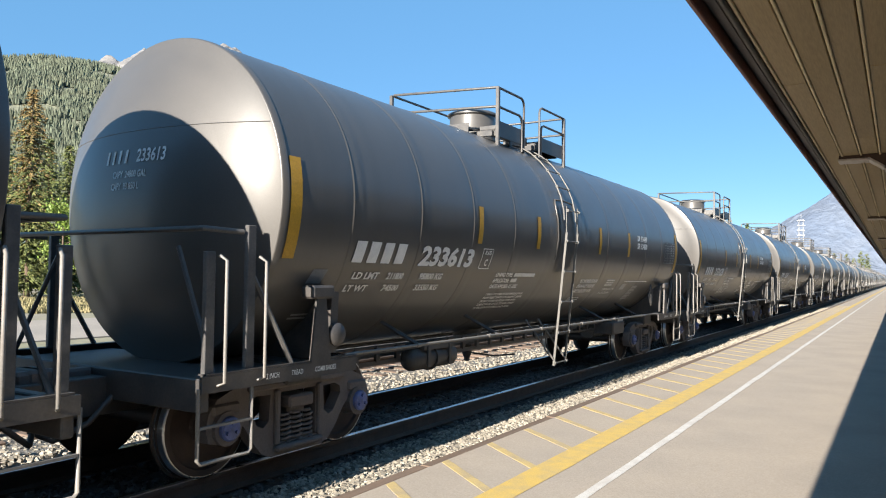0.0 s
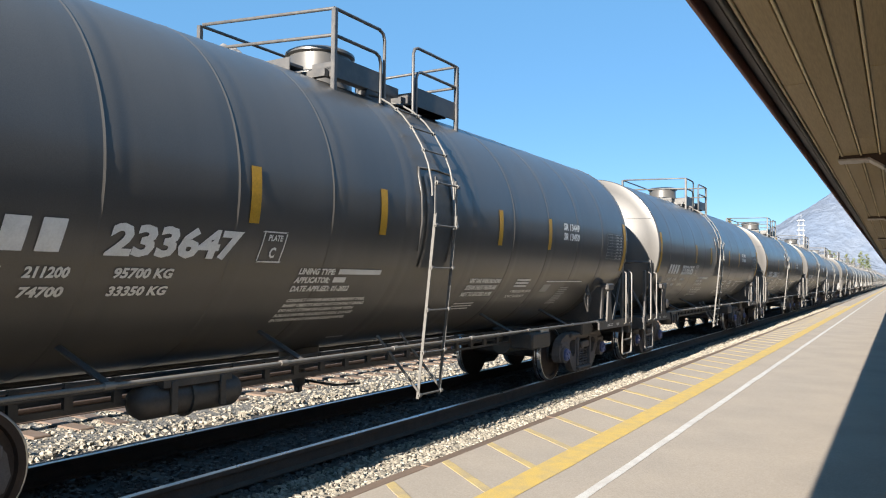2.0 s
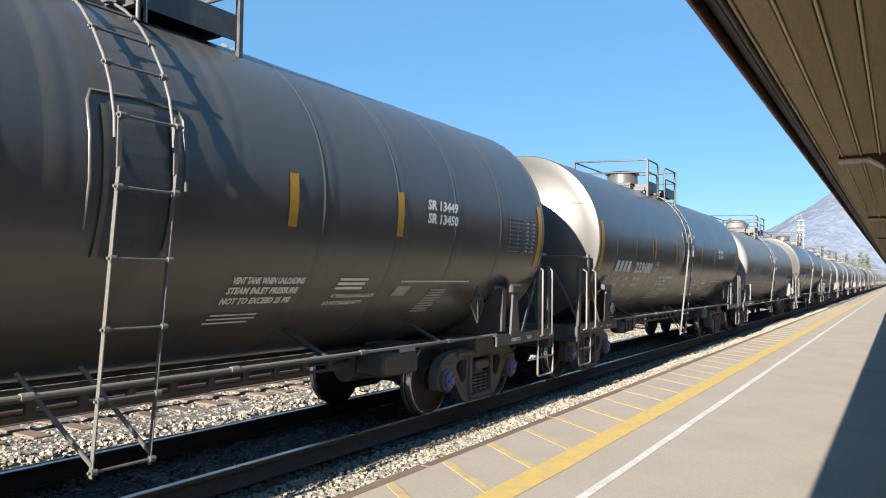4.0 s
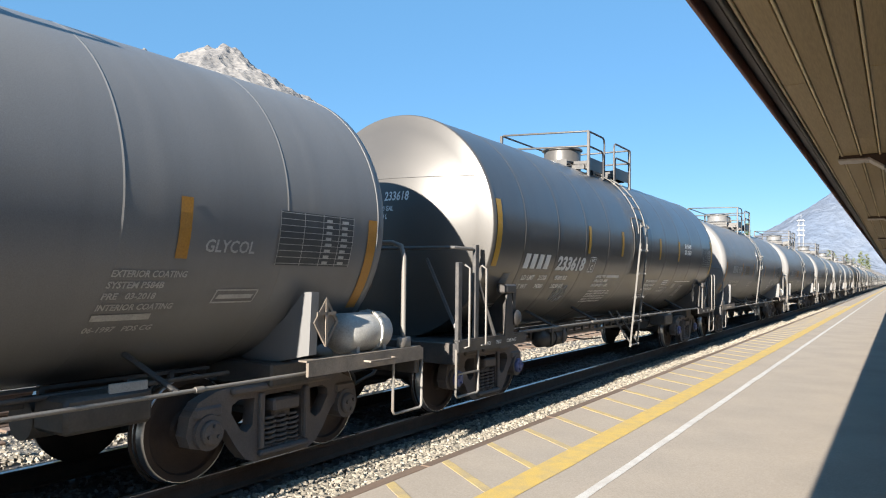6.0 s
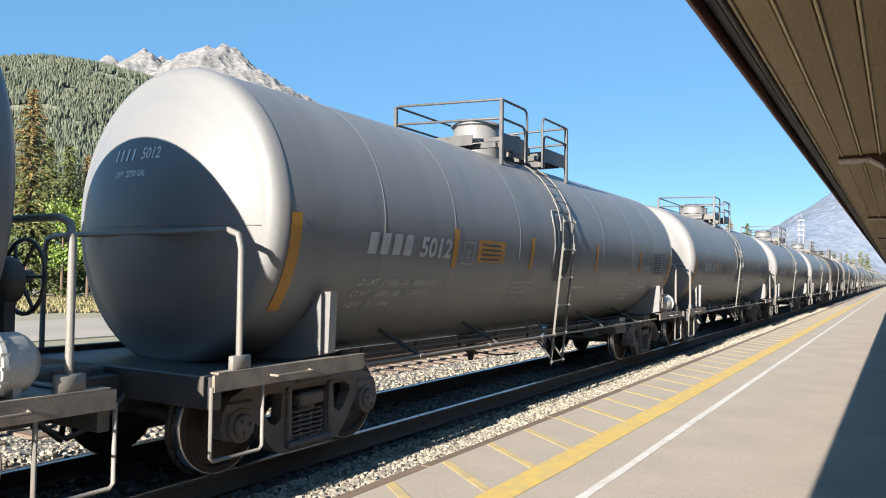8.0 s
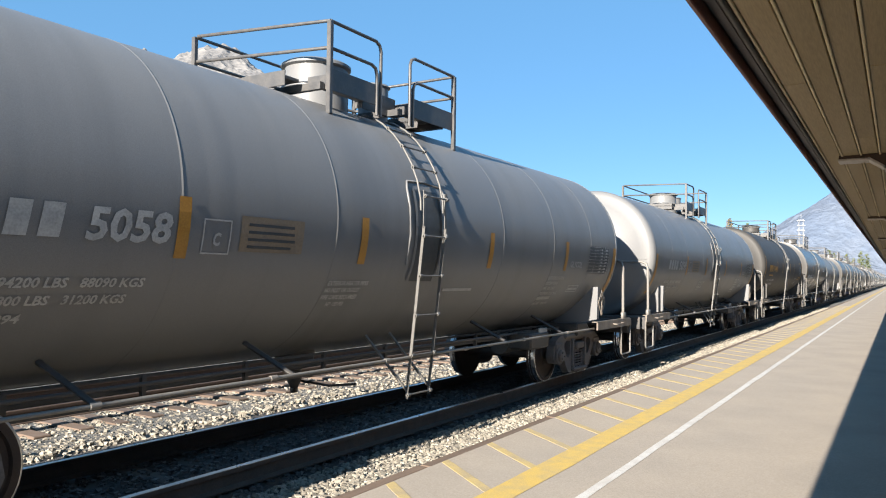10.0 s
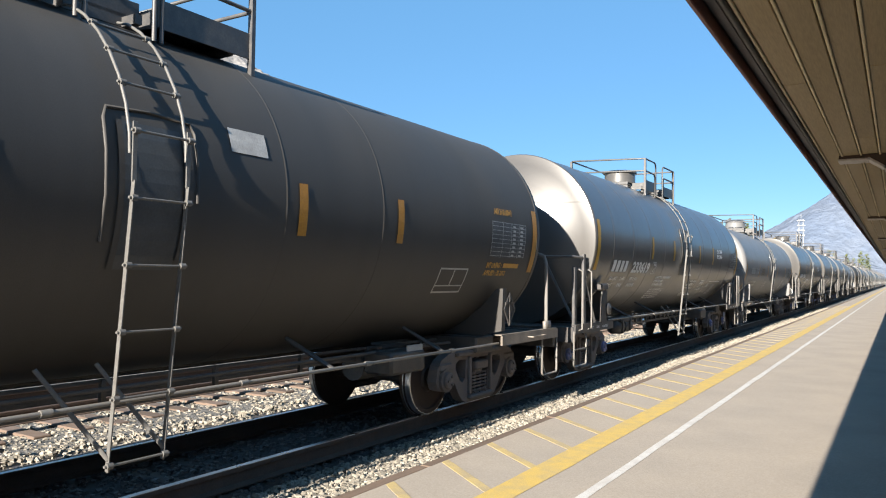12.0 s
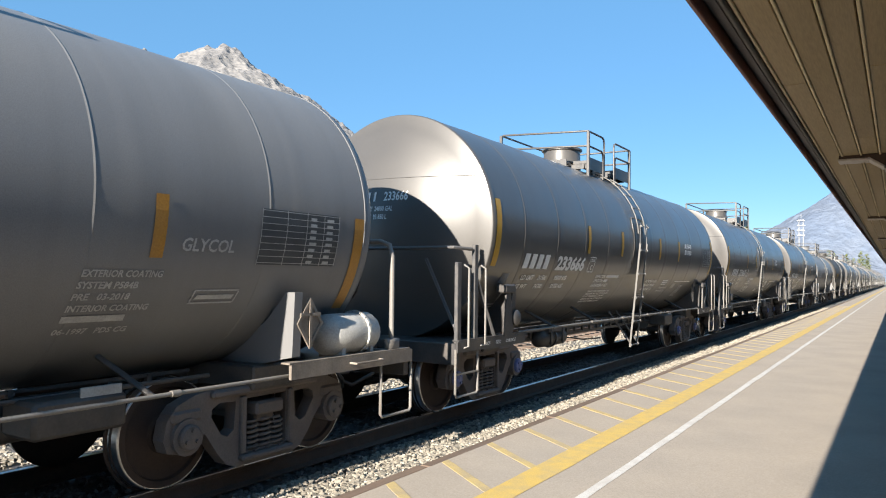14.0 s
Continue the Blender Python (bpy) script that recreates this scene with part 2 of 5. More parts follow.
def tube(bm, points, r, seg=8, closed=False):
    """A round bar along a bent line."""
    pts = [Vector(p) for p in points]
    rings = []
    for i, p in enumerate(pts):
        a = pts[i - 1] if i else (pts[-1] if closed else p)
        b = pts[(i + 1) % len(pts)] if i + 1 < len(pts) or closed else p
        q = (b - a).to_track_quat("Z", "Y").to_matrix()
        rings.append([bm.verts.new(p + q @ Vector((r * math.cos(u), r * math.sin(u), 0))) for u in (2 * math.pi * j / seg for j in range(seg))])
    n = len(rings)
    for i in range(n if closed else n - 1):
        a, b = rings[i], rings[(i + 1) % n]
        shift = min(range(seg), key=lambda s: sum((a[j].co - b[(j + s) % seg].co).length for j in range(0, seg, 2)))
        for j in range(seg):
            bm.faces.new((a[j], a[(j + 1) % seg], b[(j + 1 + shift) % seg], b[(j + shift) % seg]))
    if not closed:
        bm.faces.new(rings[0][::-1])
        bm.faces.new(rings[-1])
    bmesh.ops.recalc_face_normals(bm, faces=bm.faces)


def lathe(bm, profile, axis="y", seg=48, caps=True):
    """Turns (along, radius) pairs round an axis."""
    rings = []
    for a, r in profile:
        ring = []
        for j in range(seg):
            u = 2 * math.pi * j / seg
            c, s = r * math.cos(u), r * math.sin(u)
            ring.append(bm.verts.new({"y": (c, a, s), "x": (a, c, s), "z": (c, s, a)}[axis]))
        rings.append(ring)
    for a, b in zip(rings, rings[1:]):
        for j in range(seg):
            bm.faces.new((a[j], a[(j + 1) % seg], b[(j + 1) % seg], b[j]))
    if caps:
        bm.faces.new(rings[0][::-1])
        bm.faces.new(rings[-1])
    bmesh.ops.recalc_face_normals(bm, faces=bm.faces)


def plate(bm, outline, thick, axis="x", at=0.0, holes=()):
    """A plate cut to an outline (pairs along, up), with holes, of a given thickness across."""
    loops = []
    for pts in (outline, *holes):
        vs = [bm.verts.new((at, a, b) if axis == "x" else (a, at, b)) for a, b in pts]
        loops += [bm.edges.new((vs[i - 1], vs[i])) for i in range(len(vs))]
    made = bmesh.ops.triangle_fill(bm, edges=loops, use_beauty=True)
    faces = [g for g in made["geom"] if isinstance(g, bmesh.types.BMFace)]
    ext = bmesh.ops.extrude_face_region(bm, geom=faces)
    move = [g for g in ext["geom"] if isinstance(g, bmesh.types.BMVert)]
    bmesh.ops.translate(bm, verts=move, vec=(thick, 0, 0) if axis == "x" else (0, thick, 0))
    bmesh.ops.recalc_face_normals(bm, faces=bm.faces)


def sheet(name, x0, x1, y0, y1, z, thick, mat, parent=None, label=""):
    bm = bmesh.new()
    box(bm, (x0 + x1) / 2, (y0 + y1) / 2, z - thick / 2, x1 - x0, y1 - y0, thick)
    return part(name, bm, mat, parent, label)


# ---- the place: ground, tracks, platform ----
XT = -5.966          # middle of the train's track
ZB = -0.22           # top of the ballast
YA, YB = -60.0, 420.0


def ground():
    bm = bmesh.new()
    xs = [-4800, -1500, -500, -200, -100, -60, -40, -25, 40, 200, 1000, 4800]
    ys = [-4800, -1000, -300, -60, 0, 60, 200, 420, 1000, 2500, 4800]
    vs = [[bm.verts.new((x, y, -0.55)) for y in ys] for x in xs]
    for i in range(len(xs) - 1):
        for j in range(len(ys) - 1):
            bm.faces.new((vs[i][j], vs[i + 1][j], vs[i + 1][j + 1], vs[i][j + 1]))
    tagged(part("ground", bm, GROUND), "dry pale yard ground with thin grass", "ground", kind="structure")
    tagged(sheet("road", -34, -24, YA, YB, -0.50, 0.2, YARDROAD), "pale gravel service road beyond the tracks", "road", kind="structure")


def bed(name, profile, mat, label):
    """A ballast bed: a cross-section drawn out along the track, gently uneven."""
    bm = bmesh.new()
    ys = [YA + i * 1.5 for i in range(int((60 - YA) / 1.5))] + list(range(60, int(YB) + 1, 20))
    rows = []
    for y in ys:
        rows.append([bm.verts.new((x, y, z + 0.02 * noise.noise((x * 2, y * 0.9, 3)))) for x, z in profile])
    for a, b in zip(rows, rows[1:]):
        for i in range(len(profile) - 1):
            bm.faces.new((a[i], a[i + 1], b[i + 1], b[i]))
    return tagged(part(name, bm, mat, None, smooth=60), label, "ballast", kind="structure")


def stones(name, count, span, height, size, mat, label, seed):
    """Loose crushed stones, one object."""
    rng = np.random.default_rng(seed)
    base = np.array([(-1, -1, -1), (1, -1, -1), (1, 1, -1), (-1, 1, -1), (-1, -1, 1), (1, -1, 1), (1, 1, 1), (-1, 1, 1)]) * 0.62
    tri = np.array([(0, 2, 1), (0, 3, 2), (4, 5, 6), (4, 6, 7), (0, 1, 5), (0, 5, 4), (1, 2, 6), (1, 6, 5), (2, 3, 7), (2, 7, 6), (3, 0, 4), (3, 4, 7)])
    x0, x1, y0, y1 = span
    u = rng.random(count)
    x = x0 + (x1 - x0) * rng.random(count)
    y = y0 + (y1 - y0) * u ** 1.6
    s = size * (0.6 + 0.8 * rng.random(count))
    scl = s[:, None] * (0.65 + 0.7 * rng.random((count, 3))) * np.array([1, 1, 0.75])
    v = base[None] * (0.55 + 0.75 * rng.random((count, 8, 3)))
    tip = (rng.random((count, 1)) - 0.5) * 1.6
    ct, st = np.cos(tip), np.sin(tip)
    v = np.stack([v[..., 0], v[..., 1] * ct - v[..., 2] * st, v[..., 1] * st + v[..., 2] * ct], -1) * scl[:, None]
    a = rng.random(count) * 6.283
    c, sn = np.cos(a)[:, None], np.sin(a)[:, None]
    v = np.stack([v[..., 0] * c - v[..., 1] * sn, v[..., 0] * sn + v[..., 1] * c, v[..., 2]], -1)
    v += np.stack([x, y, height(x) + s * (0.1 + 0.35 * rng.random(count))], -1)[:, None]
    f = (tri[None] + 8 * np.arange(count)[:, None, None]).reshape(-1, 3)
    me = bpy.data.meshes.new(name)
    me.from_pydata(v.reshape(-1, 3).tolist(), [], f.tolist())
    me.materials.append(mat)
    return tagged(new(name, me), label, "stones", kind="stuff")


def rail_mesh(head):
    out = [(-0.075, -0.18), (0.075, -0.18), (0.075, -0.168), (0.012, -0.15), (0.012, -0.05), (0.036, -0.04), (0.036, -0.008), (0.028, 0.0), (-0.028, 0.0), (-0.036, -0.008), (-0.036, -0.04), (-0.012, -0.05), (-0.012, -0.15), (-0.075, -0.168)]
    bm = bmesh.new()
    if head:
        out = [(-0.03, -0.002), (0.03, -0.002), (0.03, 0.002), (-0.03, 0.002)]
    a = [bm.verts.new((x, YA, z)) for x, z in out]
    b = [bm.verts.new((x, YB, z)) for x, z in out]
    for i in range(len(out)):
        bm.faces.new((a[i - 1], a[i], b[i], b[i - 1]))
    bm.faces.new(a)
    bm.faces.new(b[::-1])
    bmesh.ops.recalc_face_normals(bm, faces=bm.faces)
    return bm


def track(x, tie_mat, label, shiny, sunk=0.0):
    t = empty("railway_track", label, "railway track", "tracks", pose(x, 0, 0))
    t["kind"] = "structure"
    first = part("rail", rail_mesh(False), RAILRUST, t, "rusty steel rail")
    first.location.x = -0.753
    other = again(first, pose(0.753, 0, 0))
    head = part("rail_head", rail_mesh(True), RAILSTEEL if shiny else RAILRUST, t, "polished running surface of the rail")
    head.location.x = -0.753
    again(head, pose(0.753, 0, 0))
    bm = bmesh.new()
    box(bm, 0, 0, 0, 2.6, 0.23, 0.17, 0.012)
    tie = part("sleeper", bm, tie_mat, t)
    tie.matrix_basis = pose(0, -3, -0.27 - sunk)
    rng = random.Random(4)
    for i in range(1, 130):
        again(tie, pose(rng.uniform(-0.03, 0.03), -3 + i * 0.55 + rng.uniform(-0.02, 0.02), -0.268 - sunk + rng.uniform(-0.008, 0.008), 0, 0, rng.uniform(-1.5, 1.5)))
    return t


ground()
# split along the train's shadow edge: dark colour inside, pale beyond
bed("ballast_near", [(XT - 2.6, -0.42), (XT - 1.7, ZB - 0.02), (XT - 0.8, ZB), (XT + 0.8, ZB), (XT + 1.12, ZB)], SHADEBED, "ballast under the train, its shade painted in dark")
bed("ballast_edge", [(XT + 1.12, ZB), (XT + 1.35, ZB), (XT + 2.0, -0.17), (XT + 2.14, -0.16)], BALLAST, "pale crushed stone strip along the platform edge")
bed("ballast_far", [(-17.5, -0.52), (-16, -0.3), (XT - 2.5, -0.3), (XT - 2.3, -0.42)], BALLAST, "pale crushed stone bed of the neighbouring tracks")
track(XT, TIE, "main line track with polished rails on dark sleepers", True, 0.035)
track(XT - 4.4, TIELIT, "side track with rusty rails on sleepers toned as sunlit", False, 0.085)
near_z = lambda x: np.where(x > XT + 1.35, ZB + (x - XT - 1.35) * 0.07, ZB)
stones("ballast_stones", 30000, (XT + 0.98, XT + 2.1, 2.5, 60), near_z, 0.024, STONE, "pale grey crushed ballast stones by the platform edge", 1)
stones("dark_ballast_stones", 12000, (XT - 1.6, XT + 1.0, 2.0, 40), near_z, 0.027, SHADESTONE, "ballast stones between the rails, painted dark for shade", 2)
stones("far_ballast_stones", 32000, (-12.5, XT - 1.5, 3.0, 75), lambda x: np.full_like(x, -0.31), 0.03, STONE, "pale crushed ballast stones between the tracks", 3)


def platform():
    p = tagged(sheet("platform", -3.84, 3.2, YA, YB, -0.05, 0.45, PLATFORM), "worn tan asphalt station platform", "platform", kind="structure")
    y, i = -6.0, 0
    bm = bmesh.new()
    box(bm, 0, 0, 0, 0.13, 2.98, 0.26, 0.012)
    board = part("edge_timber", bm, TIMBER, p, "brown weathered edging timber")
    rng = random.Random(8)
    board.matrix_basis = pose(-3.908, y + 1.5, -0.178)
    for i in range(1, 48):
        again(board, pose(-3.908 + rng.uniform(-0.008, 0.008), y + 1.5 + i * 3.0, -0.178 + rng.uniform(-0.008, 0.008)))
    return p


PLAT = platform()


def stripe(name, outline, mat, label):
    """Paint on the platform, a few millimetres thick, with slightly uneven edges."""
    bm = bmesh.new()
    lo = [bm.verts.new((x, y, -0.0505)) for x, y in outline]
    hi = [bm.verts.new((x, y, -0.046)) for x, y in outline]
    n = len(outline)
    bm.faces.new(hi)
    for i in range(n):
        bm.faces.new((lo[i - 1], lo[i], hi[i], hi[i - 1]))
    bmesh.ops.recalc_face_normals(bm, faces=bm.faces)
    return part(name, bm, mat, PLAT, label)


def long_stripe(name, x0, x1, mat, label, seed):
    ys = [-20 + 0.4 * i for i in range(200)] + [60 + 6 * i for i in range(61)]
    w = lambda x, y: x + 0.012 * noise.noise((x * 9, y * 1.3, seed)) + 0.006 * noise.noise((x, y * 6, seed))
    a = [(w(x0, y), y) for y in ys]
    b = [(w(x1, y), y) for y in ys]
    bm = bmesh.new()
    va, vb = [bm.verts.new((x, y, -0.046)) for x, y in a], [bm.verts.new((x, y, -0.046)) for x, y in b]
    for i in range(len(ys) - 1):
        bm.faces.new((va[i], vb[i], vb[i + 1], va[i + 1]))
    return part(name, bm, mat, PLAT, label)


long_stripe("yellow_line", -3.0, -2.72, PAINTYELLOW, "broad yellow safety line", 5)
long_stripe("white_line", -2.30, -2.21, PAINTWHITE, "white line", 6)
for i in range(-4, 60):
    y = 6.26 + 0.93 * i
    stripe("yellow_tick", [(-3.83, y - 0.06), (-3.83, y + 0.06), (-3.0, y - 0.59), (-3.0, y - 0.71)], PAINTPALE, "faded slanting yellow stripe")


RAFTER = 4.05


def canopy():
    """The station's eaves over the platform: fascia, gutter, soffit boards and shaped rafter ends."""
    c = empty("canopy", "brown timber platform canopy with tan soffit boards", "canopy")
    c["kind"] = "structure"
    z, x = 2.338, -0.36
    bm = bmesh.new()
    box(bm, x + 0.006, 80, z + 0.045, 0.012, 200, 0.09, 0.003)
    part("fascia", bm, FASCIA, c, "red-brown painted fascia board")
    bm = bmesh.new()
    box(bm, x + 0.026, 80, z + 0.045, 0.028, 200, 0.03, 0.004)
    part("gutter", bm, GUTTER, c, "dark brown gutter")
    bm = bmesh.new()
    tube(bm, [(x + 0.044, -20, z + 0.037), (x + 0.044, 180, z + 0.037)], 0.008, 8)
    part("edge_bead", bm, EDGEGREY, c, "dull grey edge bead", smooth=60)
    w, x0 = 0.0785, x + 0.052
    bm = bmesh.new()
    box(bm, 0, 0, 0, w - 0.006, 3.994, 0.016, 0.0025)
    board = part("soffit_board", bm, SOFFIT, c)
    rng = random.Random(3)
    k = 0
    for i in range(24):
        off = 0.47 if i == 0 else rng.uniform(0, 4)
        for j in range(-2, 20 if i < 6 else 3):
            m = pose(x0 + w * (i + 0.5), off + 4 * j, z + 0.052 + rng.uniform(-0.0015, 0.0015))
            if k:
                again(board, m)
            else:
                board.matrix_basis = m
            k += 1
    bm = bmesh.new()
    box(bm, 0.0045, 80, z + 0.0415, 0.0085, 200, 0.007, 0.002)
    strip = part("cover_strip", bm, STRIP, c, "pale tan strip over a board joint")
    strip.location.x = x0
    for i in range(1, 12):
        again(strip, pose(x0 + w * i, 0, 0))
    bm = bmesh.new()
    box(bm, 1.5, 80, z + 0.12, 3.68, 200, 0.06)
    part("roof_deck", bm, ROOFING, c)
    bm = bmesh.new()
    plate(bm, [(-0.24, z + 0.045), (-0.24, z + 0.025), (-0.11, z + 0.02), (-0.08, z - 0.005), (0.02, z - 0.03), (0.12, z - 0.03), (2.0, z - 0.2), (2.0, z + 0.045)], 0.1, axis="y", at=-0.05)
    raf = part("rafter", bm, BEAM, c, "dark brown shaped rafter")
    raf.location.y = RAFTER
    bm = bmesh.new()
    box(bm, -0.18, 0, z + 0.022, 0.13, 0.105, 0.014, 0.004)
    box(bm, -0.085, 0, z + 0.004, 0.085, 0.105, 0.014, 0.004, Euler((0, 0.6, 0)).to_quaternion())
    box(bm, 0.04, 0, z - 0.032, 0.18, 0.105, 0.012, 0.004)
    trim = part("rafter_trim", bm, RAFTEREND, c, "pale painted strip under the rafter")
    trim.location.y = RAFTER
    for i in range(-1, 16):
        if i:
            again(raf, pose(0, RAFTER + 3.9 * i, 0))
            again(trim, pose(0, RAFTER + 3.9 * i, 0))


def station():
    bm = bmesh.new()
    box(bm, 2.9, 60, 1.35, 0.25, 170, 2.8)
    tagged(part("wall_station", bm, WALLBOARD), "brown boarded station wall behind the platform", "wall", kind="structure")


def station_roof():
    """Unseen station roof rising from the eaves, added to block sky from the tanks."""
    bm = bmesh.new()
    rows = [[bm.verts.new((x, y, z)) for x, z in ((-0.34, 2.53), (5.2, 6.1), (10.6, 2.5), (5.2, 2.5))] for y in (-20, 180)]
    for i in range(4):
        bm.faces.new((rows[0][i - 1], rows[0][i], rows[1][i], rows[1][i - 1]))
    bm.faces.new(rows[0])
    bm.faces.new(rows[1][::-1])
    bmesh.ops.recalc_face_normals(bm, faces=bm.faces)
    tagged(part("roof_station", bm, ROOFING), "unseen dark sloping roof, added to block sky above the canopy", "roof", kind="structure")


canopy()
station()
station_roof()


# ---- tank cars: built once per kind in the car's own space (y along the train, x towards the platform, z from the rail) ----
R, ZC, RIM, DEPTH, KNUCKLE, TAIL = 1.555, 2.47, 6.4, 0.34, 0.05, 6.4
PITCH, SPEED = 15.287, 17.2
LADDER = -0.13         # middle of the side ladder
BOGIE = {"black": (5.65, 5.6), "grey": (5.62, 5.43), "dull": (5.6, 5.43)}     # distance of the leading and trailing bogie from the middle
CRADLE = {"black": (5.6, 5.56), "grey": (5.74, 5.4), "dull": (5.72, 5.4)}


SHAPES = {"black": (1.555, 2.47, 0.36, 0.022, 6.62), "grey": (1.45, 2.32, 0.36, 0.16, 6.4), "dull": (1.50, 2.40, 0.36, 0.2, 6.4)}


def use(style):
    """Sets radius, axis height, dish depth, knuckle and trailing rim of the tank that is being built."""
    global R, ZC, DEPTH, KNUCKLE, TAIL
    R, ZC, DEPTH, KNUCKLE, TAIL = SHAPES[style]


def dish(r):
    """How far the dished end stands out beyond the rim at radius r."""
    rk = R - KNUCKLE
    rho = (rk * rk + DEPTH * DEPTH) / (2 * DEPTH)
    if r <= rk:
        return KNUCKLE * 0.8 + DEPTH - rho + math.sqrt(rho * rho - r * r)
    u = min(1.0, (r - rk) / KNUCKLE)
    return KNUCKLE * 0.8 * math.sqrt(max(0.0, 1 - u * u))


def tank_body(mat, car, label):
    prof = []
    rk = R - KNUCKLE
    radii = [0.001] + [rk * i / 9 for i in range(1, 10)] + [rk + KNUCKLE * math.sin(math.pi / 2 * i / 6) for i in range(1, 7)]
    prof += [(-RIM - dish(r), r) for r in radii]
    prof += [(-RIM + 0.02, R + 0.006), (-RIM + 0.06, R + 0.006), (-RIM + 0.065, R)]
    prof += [(-RIM + 0.065 + (RIM + TAIL - 0.13) * i / 8, R) for i in range(1, 9)]
    prof += [(TAIL - 0.06, R + 0.006), (TAIL - 0.02, R + 0.006)]
    prof += [(TAIL + dish(r), r) for r in radii[::-1]]
    bm = bmesh.new()
    lathe(bm, prof, "y", 96)
    bmesh.ops.translate(bm, verts=bm.verts, vec=(0, 0, ZC))
    return part("tank", bm, mat, car, label, smooth=40)


def seam_bands(mat, car, ys):
    """Overlapping edges of the jacket sheets: thin raised rings."""
    bm = bmesh.new()
    lap, lift = (0.022, 0.005) if mat is BLACK else (0.02, 0.0035)
    lathe(bm, [(-lap, R - 0.001), (-lap / 3, R + lift / 2), (0.0, R + lift), (0.006, R - 0.004)], "y", 96, caps=False)
    first = part("jacket_seam", bm, mat, car, smooth=30)
    first.matrix_basis = pose(0, ys[0], ZC)
    for y in ys[1:]:
        again(first, pose(0, y, ZC))


def on_side(y, z, off=0.004):
    """A point of the tank's side towards the platform at height z."""
    u = math.asin(max(-1, min(1, (z - ZC) / R)))
    return ((R + off) * math.cos(u), y, ZC + (R + off) * math.sin(u))


def patch(bm, y0, y1, z0, z1, off=0.004, lean=0.0):
    """A thin curved sheet on the tank's side; lean shifts its foot along the car."""
    n = max(2, int((z1 - z0) / 0.1))
    rows = []
    for i in range(n + 1):
        z = z0 + (z1 - z0) * i / n
        s = lean * (z1 - z) / (z1 - z0)
        rows.append([bm.verts.new(on_side(y + s, z, off)) for y in (y0, y1)])
    for a, b in zip(rows, rows[1:]):
        bm.faces.new((a[0], a[1], b[1], b[0]))


def tape(car, y0, y1, z0, z1, mat, name="reflective_tape", label="yellow reflective tape"):
    bm = bmesh.new()
    patch(bm, y0, y1, z0, z1, 0.0075)
    return part(name, bm, mat, car, label)


FONT_CACHE = {}


def glyphs(text, bold):
    """Outline of a line of writing as flat triangles, height 1, from the built-in font."""
    key = (text, bold)
    if key not in FONT_CACHE:
        cu = bpy.data.curves.new("writing", "FONT")
        cu.body, cu.size, cu.shear, cu.offset, cu.resolution_u = text, 1.4, 0.12, bold, 2
        ob = new("writing", cu)
        me = bpy.data.meshes.new_from_object(ob.evaluated_get(bpy.context.evaluated_depsgraph_get()))
        FONT_CACHE[key] = ([tuple(v.co) for v in me.vertices], [tuple(f.vertices) for f in me.polygons])
        bpy.data.objects.remove(ob)
        bpy.data.curves.remove(cu)
        bpy.data.meshes.remove(me)
    return FONT_CACHE[key]


def write_side(bm, text, y, z, h, squeeze=0.8, bold=0.015, off=0.008, width=None):
    """Writing on the side: baseline at z, from y along the car, h high."""
    vs, fs = glyphs(text, bold)
    if width:
        squeeze = width / (max(v[0] for v in vs) * h)
    u0 = math.asin((z - ZC) / R)
    new_v = []
    for x, v, _ in vs:
        u = u0 + v * h / R
        new_v.append(bm.verts.new(((R + off) * math.cos(u), y + x * h * squeeze, ZC + (R + off) * math.sin(u))))
    for f in fs:
        bm.faces.new([new_v[i] for i in f])


def line(car, name, text, y, z, h, width, mat, bold=0.05, label="stencilled lettering"):
    """One line of writing on the side as a part of its own."""
    bm = bmesh.new()
    write_side(bm, text, y, z, h, bold=bold, width=width)
    return part(name, bm, mat, car, label)


def dash(car, y0, y1, z, h, mat):
    """A word that is left as a plain bar."""
    bm = bmesh.new()
    patch(bm, y0, y1, z, z + h, 0.0075)
    return part("word_bar", bm, mat, car)


def head_y(x, z, off):
    return -RIM - dish(min(R, math.hypot(x, z - ZC))) - off


def write_head(bm, text, x, z, h, squeeze=0.8, bold=0.015):
    """Writing on the end that faces the camera; it reads along +x."""
    vs, fs = glyphs(text, bold)
    made = []
    for a, v, _ in vs:
        px, pz = x + a * h * squeeze, z + v * h
        made.append(bm.verts.new((px, head_y(px, pz, 0.006), pz)))
    for f in fs:
        bm.faces.new([made[i] for i in f])


def head_line(car, name, text, x, z, h, squeeze=0.8, bold=0.03, mat=None):
    """One line of writing on the car's leading end as a part of its own."""
    bm = bmesh.new()
    write_head(bm, text, x, z, h, squeeze, bold)
    return part(name, bm, mat, car, "end lettering")


def mark_blocks(bm, y, z, h, width, count):
    """The owner's mark as plain leaning blocks."""
    w = width / count
    for i in range(count):
        a = y + i * w
        n = 4
        rows = []
        for j in range(n + 1):
            zz = z + h * j / n
            rows.append([bm.verts.new(on_side(a + 0.12 * h * j / n + d, zz, 0.008)) for d in (0, w * 0.68)])
        for p, q in zip(rows, rows[1:]):
            bm.faces.new((p[0], p[1], q[1], q[0]))


def bars(bm, y0, y1, z0, z1, count, lean=0.0, fill=0.5, seed=1, ragged=0.25):
    """Small unreadable writing: plain bars."""
    rng = random.Random(seed)
    step = (z1 - z0) / count
    for i in range(count):
        z = z1 - (i + 1) * step
        s = lean * (i + 0.5) / count
        patch(bm, y0 + s, y1 + s - rng.random() * ragged * (y1 - y0), z, z + step * fill, 0.0075)


